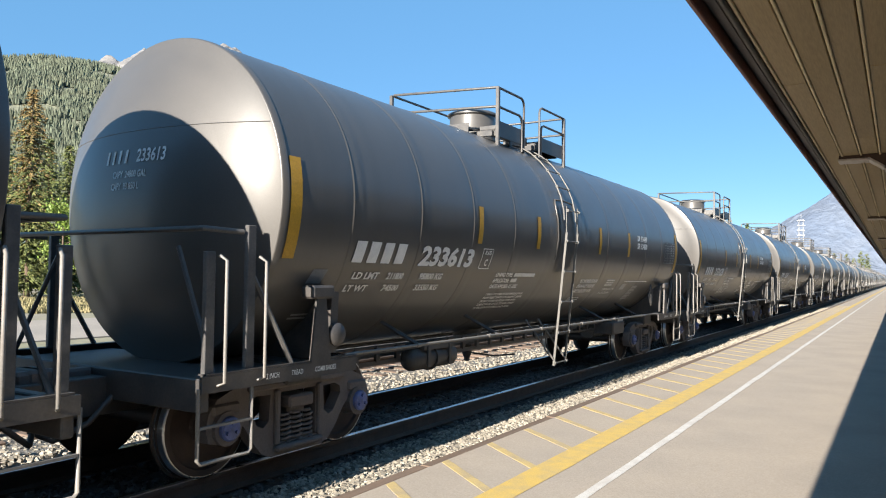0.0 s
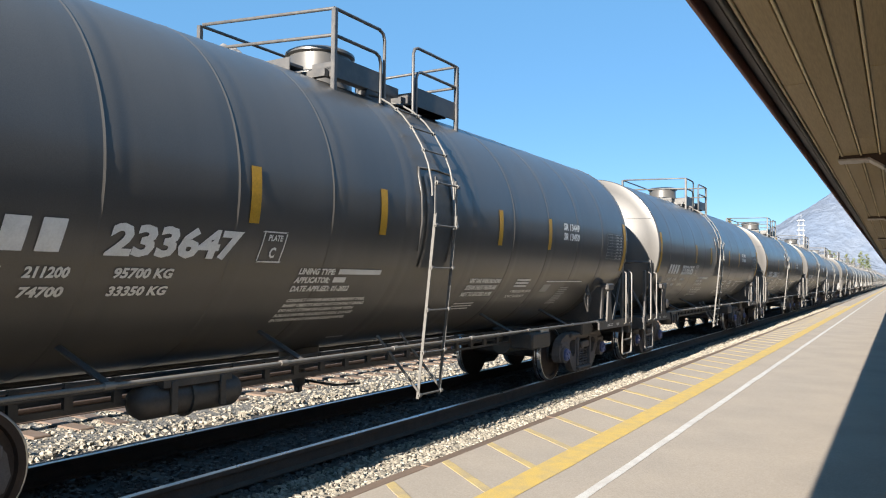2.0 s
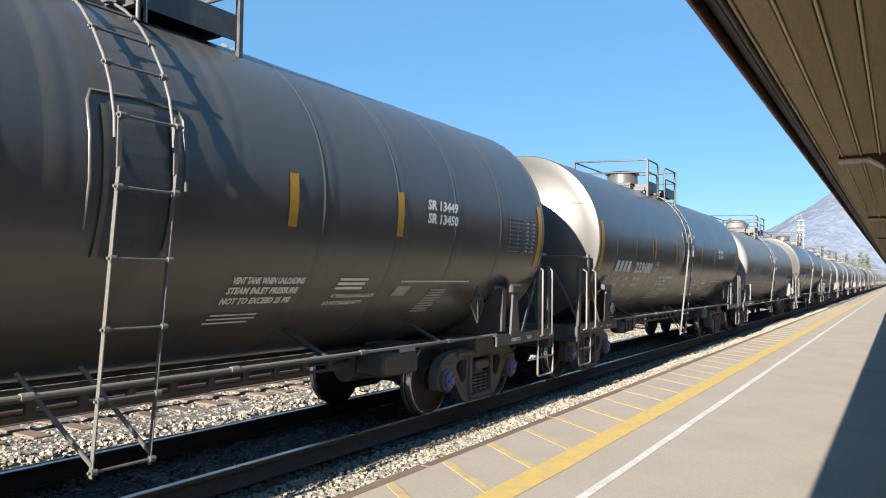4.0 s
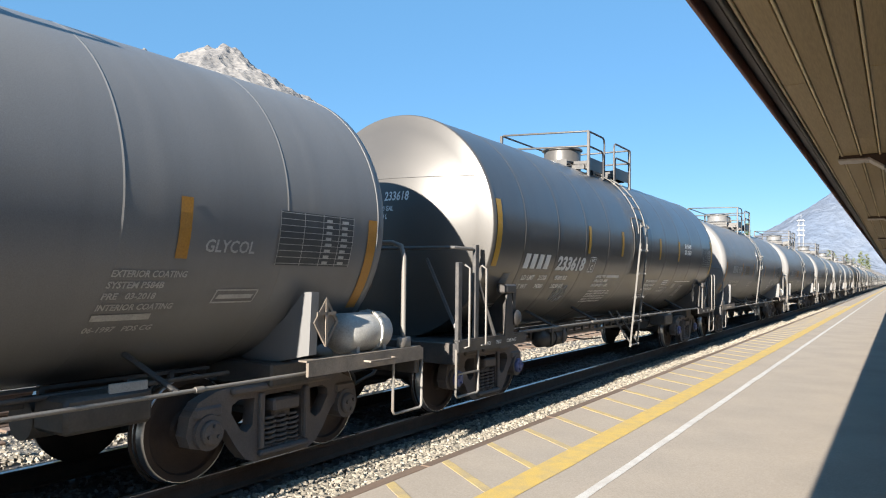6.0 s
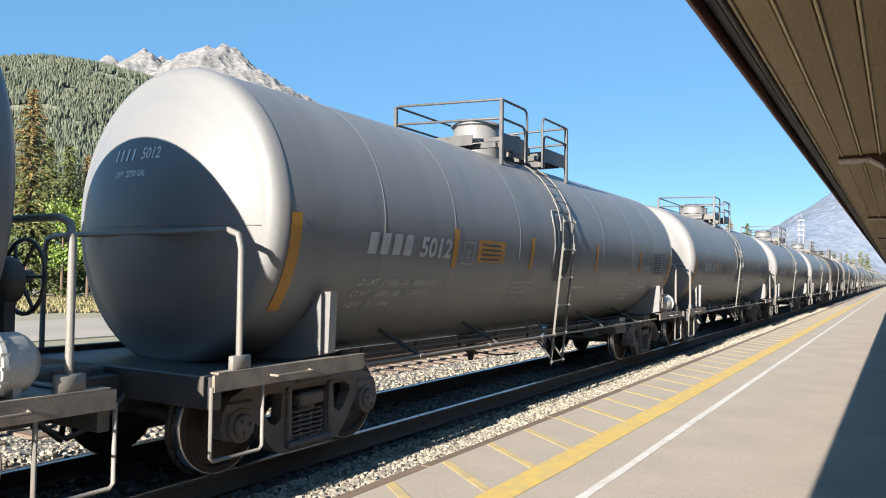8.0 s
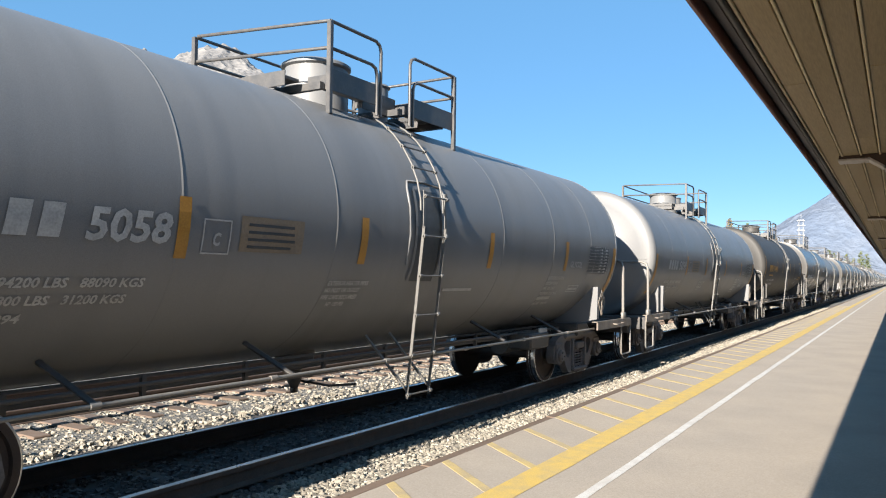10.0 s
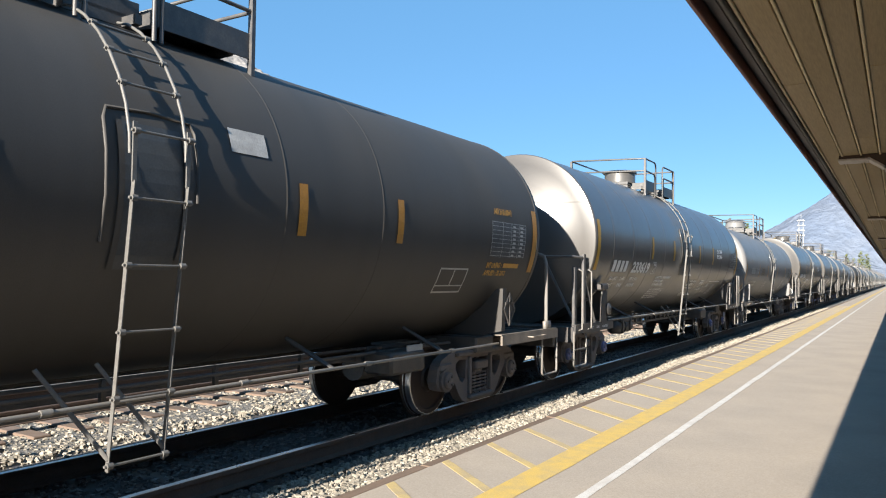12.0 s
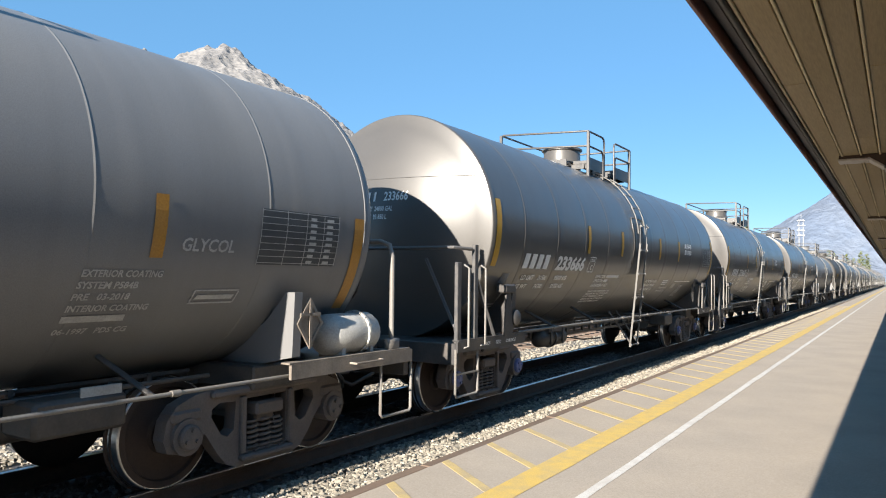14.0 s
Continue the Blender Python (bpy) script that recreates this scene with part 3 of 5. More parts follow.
def side_ladder(car, mat, paint):
    """Lower ladder of flat bars in front of a recess in the jacket, and bent upper rails that follow the shoulder of the tank."""
    lad = new("ladder")
    lad.parent = car
    tagged(lad, "steel side ladder")
    half, foot = 0.222, R - 0.13
    top_z, bottom_z = ZC + 0.4, 0.42
    at = lambda z: R + 0.075 - max(0.0, (ZC - z) / (ZC - bottom_z)) * (R + 0.075 - foot)
    # lower ladder
    bm = bmesh.new()
    zs = [top_z, ZC, (ZC + bottom_z) / 2, bottom_z]
    for z0, z1 in zip(zs, zs[1:]):
        a, b = Vector((at(z0), 0, z0)), Vector((at(z1), 0, z1))
        q = (b - a).to_track_quat("Z", "Y")
        m = (a + b) / 2
        box(bm, m.x, 0, m.z, 0.012, 0.036, (b - a).length + 0.01, 0.002, q)
    rail = part("ladder_rail", bm, mat, lad)
    rail.location = (0, LADDER - half, 0)
    again(rail, pose(0, LADDER + half, 0))
    bm = bmesh.new()
    tube(bm, [(0.02, -half - 0.04, 0), (0.02, half + 0.04, 0)], 0.0105, 6)
    for k in (-1, 1):
        tube(bm, [(0.02, k * half - 0.022, 0), (0.02, k * half + 0.022, 0)], 0.024, 6)
    rung = part("rung", bm, mat, lad, smooth=60)
    count = 6
    for i in range(count):
        z = bottom_z + 0.04 + (top_z - bottom_z - 0.1) * i / (count - 1)
        m = pose(at(z), LADDER, z)
        if i:
            again(rung, m)
        else:
            rung.matrix_basis = m
    # upper rails close to the jacket, hooked outwards at the foot
    ring = lambda a, q: ((R + q) * math.cos(radians(a)), ZC + (R + q) * math.sin(radians(a)))
    path = [ring(a, q) for a, q in ((7, 0.05), (12, 0.065), (20, 0.075), (28, 0.08), (36, 0.08), (44, 0.08), (52, 0.075), (59, 0.06), (64, 0.03))]
    bm = bmesh.new()
    tube(bm, [(x, 0, z) for x, z in path], 0.0125, 8)
    upper = part("upper_rail", bm, mat, lad, smooth=60)
    upper.location.y = LADDER - half - 0.01
    again(upper, pose(0, LADDER + half + 0.01, 0))
    for a in (26, 37, 48):
        x, z = ring(a, 0.08)
        again(rung, pose(x - 0.02, LADDER, z))
    # stays of the lowest steps
    bm = bmesh.new()
    tube(bm, [(foot - 0.32, LADDER - half - 0.34, 1.12), (at(0.5), LADDER - half, 0.5)], 0.017, 6)
    brace = part("ladder_brace", bm, mat, lad, smooth=60)
    again(brace, pose(0, 2 * half, 0))
    # recess in the jacket: dark sheet painted as shade, side returns, raised rounded lip
    z0, z1, w = ZC - 0.6, ZC + 0.42, 0.29
    bm = bmesh.new()
    patch(bm, LADDER - w + 0.04, LADDER + w - 0.05, z0, z1, 0.006)
    part("ladder_recess", bm, DARKPANEL, lad, "flat dark sheet painted as the recess's shade behind the ladder")
    bm = bmesh.new()
    patch(bm, LADDER + w - 0.05, LADDER + w + 0.03, z0 + 0.06, z1 - 0.04, 0.022)
    patch(bm, LADDER - w + 0.0, LADDER - w + 0.045, z0, z1, 0.016)
    part("recess_return", bm, paint, lad)
    bm = bmesh.new()
    e = 0.085
    tube(bm, [on_side(LADDER - w - e, z, 0.006) for z in (ZC - 0.42, ZC - 0.1, ZC + 0.2, ZC + 0.42)] + [on_side(LADDER - w - e + 0.03, z1 + 0.08, 0.006), on_side(LADDER, z1 + 0.1, 0.006), on_side(LADDER + w + e - 0.03, z1 + 0.08, 0.006)]
         + [on_side(LADDER + w + e, z, 0.006) for z in (ZC + 0.42, ZC + 0.2, ZC - 0.1)], 0.013, 6)
    part("recess_lip", bm, paint, lad, "raised lip round the recess", smooth=60)
    return lad


def top_works(car, paint, rail, wide):
    """Manway with its housing, the grated platform round it and the guard rails."""
    top = new("manway_platform")
    top.parent, top.location = car, (0, 0, R + ZC - (3.95 if wide else 4.05))
    tagged(top, "platform with guard rails on top of the tank")
    bm = bmesh.new()
    lathe(bm, [(3.9, 0.39), (4.22, 0.39), (4.22, 0.43), (4.25, 0.43), (4.25, 0.39), (4.28, 0.38), (4.48, 0.38), (4.5, 0.42), (4.53, 0.42), (4.56, 0.37), (4.57, 0.1)], "z", 32)
    bmesh.ops.translate(bm, verts=bm.verts, vec=(0, -0.45, -0.07))
    part("manway", bm, paint, top, "round manway housing with a lid", smooth=35)
    if wide:
        bm = bmesh.new()
        lathe(bm, [(3.9, 0.2), (4.42, 0.2), (4.44, 0.23), (4.47, 0.2), (4.48, 0.02)], "z", 20)
        bmesh.ops.translate(bm, verts=bm.verts, vec=(0.05, 0.62, 0))
        part("valve_housing", bm, paint, top, smooth=35)
    xo, y0, y1, zd = 0.86, -1.55, 1.35, 4.02
    spans = [(-xo, -0.55, y0, y1), (0.55, xo, -1.2, LADDER - 0.2), (0.55, xo, LADDER + 0.46, y1), (0.5, 0.62, LADDER - 0.2, LADDER + 0.46), (-0.55, 0.55, 0.35 if not wide else 0.95, y1), (-0.55, 0.55, y0, y0 + 0.22)]
    for a, b, c, d in spans:
        bm = bmesh.new()
        box(bm, (a + b) / 2, (c + d) / 2, zd, b - a, d - c, 0.035, 0.004)
        box(bm, b - 0.008 if a > 0 else a + 0.008, (c + d) / 2, zd + 0.02, 0.016, d - c, 0.24, 0.003)
        box(bm, (a + b) / 2, c + 0.008, zd - 0.01, b - a, 0.016, 0.16, 0.003)
        part("grating", bm, RAILDARK, top, "dark platform grating with a toe board")
    zt, zm, g = 4.66, 4.37, 0.02
    bm = bmesh.new()
    box(bm, 0, 0, (3.66 + zt) / 2, 0.055, 0.055, zt - 3.66, 0.006)
    post = part("rail_post", bm, rail, top)
    post.location = (xo, -1.2, 0)
    for x, y in ((xo, y1), (-xo, y0), (-xo, y1)):
        again(post, pose(x, y, 0))
    for z in (zt, zm):
        d = 0.0 if z == zt else 0.07
        bm = bmesh.new()
        a, b = LADDER - 0.17 - d, LADDER + 0.43 + d
        tube(bm, [(xo, -1.2, z), (xo, a - 0.1, z), (xo, a - 0.03, z - 0.03), (xo, a, z - 0.1), (xo, a, 3.8)], g, 8)
        part("guard_rail", bm, rail, top, smooth=60)
        bm = bmesh.new()
        tube(bm, [(xo, y1, z), (xo, b + 0.1, z), (xo, b + 0.03, z - 0.03), (xo, b, z - 0.1), (xo, b, 3.8)], g, 8)
        part("guard_rail", bm, rail, top, smooth=60)
        bm = bmesh.new()
        tube(bm, [(xo, -1.2, z), (-xo + 0.05, y0, z), (-xo, y0 + 0.05, z), (-xo, y1 - 0.05, z), (-xo + 0.05, y1, z), (xo, y1, z)], g, 8)
        part("guard_rail", bm, rail, top, smooth=60)
    bm = bmesh.new()
    box(bm, 0, 0, 3.96, 1.6, 0.06, 0.08)
    bearer = part("bearer", bm, RAILDARK, top)
    bearer.location.y = y0 + 0.3
    for y in (0.2, y1 - 0.2):
        again(bearer, pose(0, y, 0))


def bogie(car, y):
    """Three-piece truck: two cast side frames with springs, a bolster and two wheel sets."""
    b = new("bogie")
    b.parent, b.location = car, (0, y, 0)
    tagged(b, "three-piece cast steel bogie")
    half = [(0.5, 0.81), (0.8, 0.78), (0.98, 0.71), (1.07, 0.6), (1.1, 0.45), (1.06, 0.35), (0.98, 0.33), (0.94, 0.4), (0.88, 0.5), (0.76, 0.5), (0.68, 0.43), (0.56, 0.26), (0.46, 0.15), (0.34, 0.1)]
    outline = [(-a, b) for a, b in half[::-1]] + half
    hole = lambda s: [(s * 0.36, 0.67), (s * 0.54, 0.68), (s * 0.62, 0.64), (s * 0.63, 0.57), (s * 0.52, 0.41), (s * 0.45, 0.38), (s * 0.38, 0.43)]
    mid = [(-0.25, 0.68), (0.25, 0.68), (0.25, 0.22), (-0.25, 0.22)]
    bm = bmesh.new()
    plate(bm, outline, 0.13, "x", 0.93, [hole(1), hole(-1), mid])
    for s in (-1, 1):
        box(bm, 1.0, s * 0.29, 0.46, 0.2, 0.06, 0.5, 0.012)
        tube(bm, [(0.9, s * 0.889, 0.457), (1.10, s * 0.889, 0.457)], 0.15, 14)
        box(bm, 1.0, s * 0.889, 0.62, 0.17, 0.3, 0.1, 0.02)
    box(bm, 1.0, 0, 0.76, 0.22, 1.3, 0.07, 0.02)
    box(bm, 1.0, 0, 0.17, 0.24, 0.64, 0.06, 0.02)
    frame_a = part("side_frame", bm, CAST, b, "dusty cast steel side frame")
    again(frame_a, pose(0, 0, 0, 0, 0, 180))
    bm = bmesh.new()
    box(bm, 0, 0, 0.58, 2.24, 0.34, 0.12, 0.02)
    box(bm, 0, 0, 0.5, 2.1, 0.24, 0.1, 0.02)
    part("bolster", bm, CAST, b)
    bm = bmesh.new()
    pts = [(0.075 * math.cos(i * 0.7), 0.075 * math.sin(i * 0.7), i * 0.27 / 54) for i in range(55)]
    tube(bm, pts, 0.015, 5)
    spring = part("spring", bm, CAST, b, smooth=70)
    spring.location = (1.0, -0.15, 0.2)
    for x in (1.0, -1.0):
        for k in (-0.15, 0, 0.15):
            if (x, k) != (1.0, -0.15):
                again(spring, pose(x, k, 0.2))
    return b


def wheelset(car, y, cap):
    """Two wheels with polished treads on one axle, with bearing caps outside."""
    w = new("wheelset")
    w.parent, w.location = car, (0, y, 0.457)
    tagged(w, "wheel set")
    bm = bmesh.new()
    lathe(bm, [(0.69, 0.1), (0.69, 0.485), (0.71, 0.483), (0.722, 0.465), (0.823, 0.448), (0.828, 0.445), (0.826, 0.385), (0.80, 0.37), (0.78, 0.3), (0.80, 0.17), (0.83, 0.15), (0.83, 0.1)], "x", 44)
    disc = part("wheel", bm, RUST, w, "brown steel wheel", smooth=40)
    bm = bmesh.new()
    lathe(bm, [(0.722, 0.468), (0.74, 0.4595), (0.82, 0.4565), (0.8295, 0.4465), (0.829, 0.438)], "x", 44, caps=False)
    tr = part("tread", bm, TREAD, w, "polished wheel tread", smooth=50)
    bm = bmesh.new()
    lathe(bm, [(1.08, 0.105), (1.13, 0.105), (1.145, 0.09), (1.145, 0.03), (1.15, 0.02)], "x", 20)
    for a in (90, 210, 330):
        u, v = 0.058 * math.cos(radians(a)), 0.058 * math.sin(radians(a))
        tube(bm, [(1.14, u, v), (1.165, u, v)], 0.019, 6)
    bc = part("bearing_cap", bm, cap, w, "bearing end cap with three bolts", smooth=40)
    for ob in (disc, tr, bc):
        again(ob, pose(0, 0, 0, 0, 0, 180))
    bm = bmesh.new()
    lathe(bm, [(-1.08, 0.08), (1.08, 0.08)], "x", 16)
    part("axle", bm, RUST, w, smooth=40)
    return w


def end_works(car, s, style, rail):
    """Deck, sill, hand rails, steps and coupler at one end (s: -1 the leading, 1 the trailing end)."""
    bm = bmesh.new()
    box(bm, 0, s * 6.55, 0.93, 2.7, 1.1, 0.04, 0.004)
    part("end_deck", bm, FRAME, car, "black grated end platform")
    bm = bmesh.new()
    box(bm, 0, s * 7.1, 0.84, 2.9, 0.09, 0.26, 0.01)
    part("end_sill", bm, FRAME, car)
    bm = bmesh.new()
    box(bm, 0, s * 6.3, 0.74, 0.56, 2.6, 0.32, 0.01)
    part("draft_sill", bm, FRAME, car)
    bm = bmesh.new()
    box(bm, 0, s * BOGIE[style][s > 0], 0.86, 2.3, 0.5, 0.22, 0.02)
    part("body_bolster", bm, FRAME, car)
    for k in (1, -1):
        bm = bmesh.new()
        plate(bm, [(s * 5.3, 0.86), (s * 7.16, 0.86), (s * 7.16, 0.99), (s * 5.3, 0.99)], k * 0.03, "x", k * 1.455)
        part("side_sill", bm, SILLGREY if style != "black" else FRAME, car, "worn steel side sill")
    if style == "black":
        bm = bmesh.new()
        for word, y in (("2 INCH", -6.5), ("TREAD", -6.2), ("COMB SHOES", -5.9)) if s < 0 else (("COMB SHOES", 5.7), ("TREAD", 6.2)):
            vs, fs = glyphs(word, 0.02)
            made = [bm.verts.new((1.4895, y + a * 0.045 * 0.75, 0.905 + v * 0.045)) for a, v, _ in vs]
            for f in fs:
                bm.faces.new([made[q] for q in f])
        part("sill_lettering", bm, WHITE, car, "white stencilled lettering")
    for k in (1, -1):
        bm = bmesh.new()
        box(bm, k * 1.43, s * 6.2, 1.0, 0.1, 1.84, 0.015)
        part("sill_flange", bm, SILLGREY if style != "black" else FRAME, car)
    bm = bmesh.new()
    box(bm, 0, s * 7.38, 0.86, 0.14, 0.5, 0.2, 0.02)
    box(bm, 0.03, s * 7.62, 0.86, 0.3, 0.16, 0.28, 0.03)
    box(bm, 0.11, s * 7.74, 0.86, 0.11, 0.2, 0.26, 0.03)
    part("coupler", bm, CAST, car, "cast steel knuckle coupler")
    bm = bmesh.new()
    tube(bm, [(0.35, s * 7.12, 0.75), (0.36, s * 7.35, 0.55), (0.2, s * 7.55, 0.42), (0.05, s * 7.66, 0.5)], 0.025, 8)
    part("brake_hose", bm, FRAME, car, "black rubber air hose", smooth=60)
    saddle = [(0.0, 0.8), (0.98, 0.95), (1.44, 1.05), (1.46, 1.62), (1.36, 1.62), (1.12, 1.36), (0.7, 1.08), (0.0, 0.98)]
    for k in (1, -1):
        bm = bmesh.new()
        plate(bm, [(k * a, b) for a, b in saddle], 0.1, "y", s * CRADLE[style][s > 0] - 0.05)
        part("saddle", bm, FRAME if style == "black" else (GREY if style == "grey" else BROWN), car, "steel cradle that carries the tank")
    # steps
    ys = s * 6.9
    for k in (1, -1):
        bm = bmesh.new()
        tube(bm, [(k * 1.46, ys - 0.27, 0.9), (k * 1.46, ys - 0.27, 0.36), (k * 1.46, ys - 0.24, 0.33), (k * 1.46, ys + 0.24, 0.33), (k * 1.46, ys + 0.27, 0.36), (k * 1.46, ys + 0.27, 0.9)], 0.016, 6)
        if style == "black":
            box(bm, k * 1.46, ys, 0.6, 0.03, 0.52, 0.02)
        part("sill_step", bm, rail, car, smooth=60)
    if style == "black":
        for k in (1, -1):
            for y, z0, z1 in ((7.06, 0.86, 1.95), (6.64 if s < 0 else 6.72, 1.0, 2.18)):
                bm = bmesh.new()
                box(bm, k * 1.42, s * y, (z0 + z1) / 2, 0.05, 0.09, z1 - z0, 0.006)
                part("end_post", bm, RAILDARK, car, "dark steel end post")
                bm = bmesh.new()
                yy = s * (y - 0.08)
                tube(bm, [(k * 1.46, yy + s * 0.04, 0.9), (k * 1.53, yy, 0.93), (k * 1.53, yy, 1.88), (k * 1.47, yy + s * 0.02, 1.92)], 0.0145, 8)
                part("grab_iron", bm, RAILGREY, car, "pale grey vertical grab iron", smooth=60)
            bm = bmesh.new()
            tube(bm, [(k * 1.42, s * 6.6, 1.75), (k * 1.44, s * 6.15, 1.0)], 0.025, 6)
            part("post_brace", bm, RAILDARK, car)
            bm = bmesh.new()
            tube(bm, [(k * 1.42, s * 7.0, 1.0), (k * 0.85, s * 6.9, 2.0)], 0.022, 6)
            part("rail_brace", bm, RAILDARK, car)
        bm = bmesh.new()
        tube(bm, [(-1.42, s * 6.72, 2.12), (-1.38, s * 7.08, 2.13), (1.38, s * 7.08, 2.13), (1.42, s * 6.72, 2.12)], 0.022, 8)
        part("end_rail", bm, RAILDARK, car, "dark hand rail across the end", smooth=60)
    else:
        bm = bmesh.new()
        y = s * 6.86
        tube(bm, [(-1.42, y, 1.0), (-1.42, y, 1.98), (-1.38, y, 2.1), (-1.26, y, 2.14), (1.26, y, 2.14), (1.38, y, 2.1), (1.42, y, 1.98), (1.42, y, 1.0)], 0.027, 10)
        box(bm, 1.43, y, 1.06, 0.06, 0.2, 0.12, 0.01)
        part("end_rail", bm, RAILGREY, car, "pale grey bent hand rail across the end", smooth=50)
        bm = bmesh.new()
        box(bm, -0.1, y, 2.19, 0.16, 0.03, 0.16, 0.01)
        tube(bm, [(-0.1, y, 2.15), (-0.1, s * 6.6, 2.2)], 0.02, 6)
        part("rail_bracket", bm, RAILDARK, car, "dark bracket of the hand rail")
        bm = bmesh.new()
        tube(bm, [(1.47, s * 6.1, 0.935), (1.55, s * 6.12, 0.93), (1.55, s * 6.55, 0.93), (1.47, s * 6.57, 0.935)], 0.011, 6)
        part("grab_iron", bm, SILLGREY, car, smooth=60)


def handbrake(car, s):
    """Spoked handbrake wheel on its round gear housing and chain guard."""
    x, y, z, rim = 0.6, s * 7.0, 1.74, 0.27
    bm = bmesh.new()
    tube(bm, [(x + rim * math.cos(i * 0.2618), y, z + rim * math.sin(i * 0.2618)) for i in range(24)], 0.017, 6, closed=True)
    for a in range(0, 360, 60):
        tube(bm, [(x, y - s * 0.04, z), (x + rim * math.cos(radians(a)), y, z + rim * math.sin(radians(a)))], 0.014, 5)
    tube(bm, [(x, y + 0.05, z), (x, y - 0.05, z)], 0.05, 10)
    part("handbrake_wheel", bm, FRAME, car, "black spoked handbrake wheel", smooth=50)
    bm = bmesh.new()
    lathe(bm, [(0.0, 0.14), (0.03, 0.17), (0.1, 0.18), (0.16, 0.16)], "y", 20)
    bmesh.ops.translate(bm, verts=bm.verts, vec=(x - 0.02, y - (0.22 if s > 0 else -0.06), z - 0.03))
    box(bm, x - 0.02, y - s * 0.14, 1.32, 0.2, 0.12, 0.76, 0.03)
    part("handbrake_gear", bm, FRAME, car, "black gear housing and chain guard", smooth=40)


def underside(car, style):
    """Side pipe rails, train line, brake rods, valve and reservoirs under the tank."""
    for k in (1, -1):
        bm = bmesh.new()
        px, pz = (1.42, 1.01) if style == "black" else (1.37, 0.88)
        tube(bm, [(k * px, -5.4, pz), (k * px, 5.4, pz)], 0.017, 8)
        for i in range(6):
            tube(bm, [(k * px, -4.15 + i * 1.66, pz), (k * px, -4.07 + i * 1.66, pz)], 0.026, 8)
        part("side_rail", bm, RAILGREY, car, "grey pipe rail along the side", smooth=60)
    bm = bmesh.new()
    tube(bm, [(0, 0, 0), (-0.5, -0.12, 0.27)], 0.024, 6)
    stay = part("rail_stay", bm, FRAME, car, smooth=60)
    stay.matrix_basis = pose(px - 0.01, -4.1, pz)
    for y in (-2.2, 2.0, 4.0):
        again(stay, pose(px - 0.01, y, pz))
    for y in (-4.1, -2.2, 2.0, 4.0):
        again(stay, pose(0.01 - px, y - 0.1, pz, 0, 0, 180))
    for x, z, a, b, r in ((0.62, 0.82, -5.0, 5.0, 0.03), (0.75, 0.74, -4.6, 1.2, 0.02), (-0.5, 0.8, -5.0, 5.0, 0.035), (0.9, 0.9, -4.9, 4.9, 0.02)):
        bm = bmesh.new()
        tube(bm, [(x, a, z), (x, b, z)], r, 6)
        part("brake_pipe", bm, FRAME, car, smooth=60)
    bm = bmesh.new()
    box(bm, 0.76, 0, 0.945, 0.025, 9.6, 0.025)
    if style == "black":
        box(bm, 0.76, -0.3, 0.76, 0.025, 8.2, 0.03)
    for i in range(22 if style == "black" else 9):
        y = -4.4 + i * (0.4 if style == "black" else 1.1)
        box(bm, 0.76, y, 0.86, 0.04, 0.07 if style == "black" else 0.04, 0.2)
    part("hanger_rack", bm, FRAME, car)
    if style == "black":
        bm = bmesh.new()
        lathe(bm, [(-0.55, 0.02), (-0.52, 0.1), (-0.45, 0.145), (-0.06, 0.145), (-0.06, 0.17), (-0.03, 0.17), (-0.03, 0.145), (0.45, 0.145), (0.52, 0.1), (0.55, 0.02)], "y", 20)
        bmesh.ops.translate(bm, verts=bm.verts, vec=(0.85, -3.0, 0.75))
        box(bm, 0.85, -3.0, 0.9, 0.3, 0.7, 0.08)
        for y in (-3.25, -2.75):
            box(bm, 1.0, y, 0.78, 0.03, 0.06, 0.26, 0.004)
        part("air_reservoir", bm, FRAME, car, "black air reservoir under the tank", smooth=40)
    bm = bmesh.new()
    lathe(bm, [(0.42, 0.06), (0.5, 0.1), (0.66, 0.1), (0.68, 0.2), (0.74, 0.2), (0.76, 0.28), (0.95, 0.3)], "z", 18)
    box(bm, 0.16, 0.0, 0.6, 0.3, 0.05, 0.05)
    tube(bm, [(0.0, 0.1, 0.5), (0.5, 0.2, 0.46), (0.95, 0.2, 0.52)], 0.018, 6)
    box(bm, 0.0, 0.0, 0.4, 0.1, 0.1, 0.1, 0.02)
    valve = part("outlet_valve", bm, FRAME, car, "bottom outlet valve", smooth=40)
    valve.location = (0.25, -1.0, 0.17)
    valve.scale = (0.8, 0.7, 0.85)
    bm = bmesh.new()
    box(bm, 0.95, 3.6, 0.78, 0.4, 0.7, 0.26, 0.03)
    lathe(bm, [(3.25, 0.16), (3.95, 0.16)], "y", 16)
    bmesh.ops.translate(bm, verts=[v for v in bm.verts if abs(v.co.x) < 0.2], vec=(0.6, 0, 0.72))
    part("brake_cylinder", bm, FRAME, car, smooth=40)
    bm = bmesh.new()
    box(bm, 1.12, 3.75, 0.9, 0.02, 0.32, 0.14, 0.004)
    part("brake_label", bm, TANKWHITE, car, "pale metal plate")


def placard(car, y, z, x=1.52):
    bm = bmesh.new()
    d = 0.17
    plate(bm, [(y - d, z), (y, z + d * 1.35), (y + d, z), (y, z - d * 1.35)], 0.02, "x", x, [[(y - d * 0.8, z), (y, z + d * 1.05), (y + d * 0.8, z), (y, z - d * 1.05)]])
    box(bm, x + 0.004, y, z, 0.008, d * 1.5, d * 1.5, 0, Euler((radians(45), 0, 0)).to_quaternion())
    box(bm, x + 0.02, y, z, 0.012, 0.03, 0.42)
    box(bm, x + 0.02, y, z + 0.08, 0.012, 0.26, 0.03)
    return bm


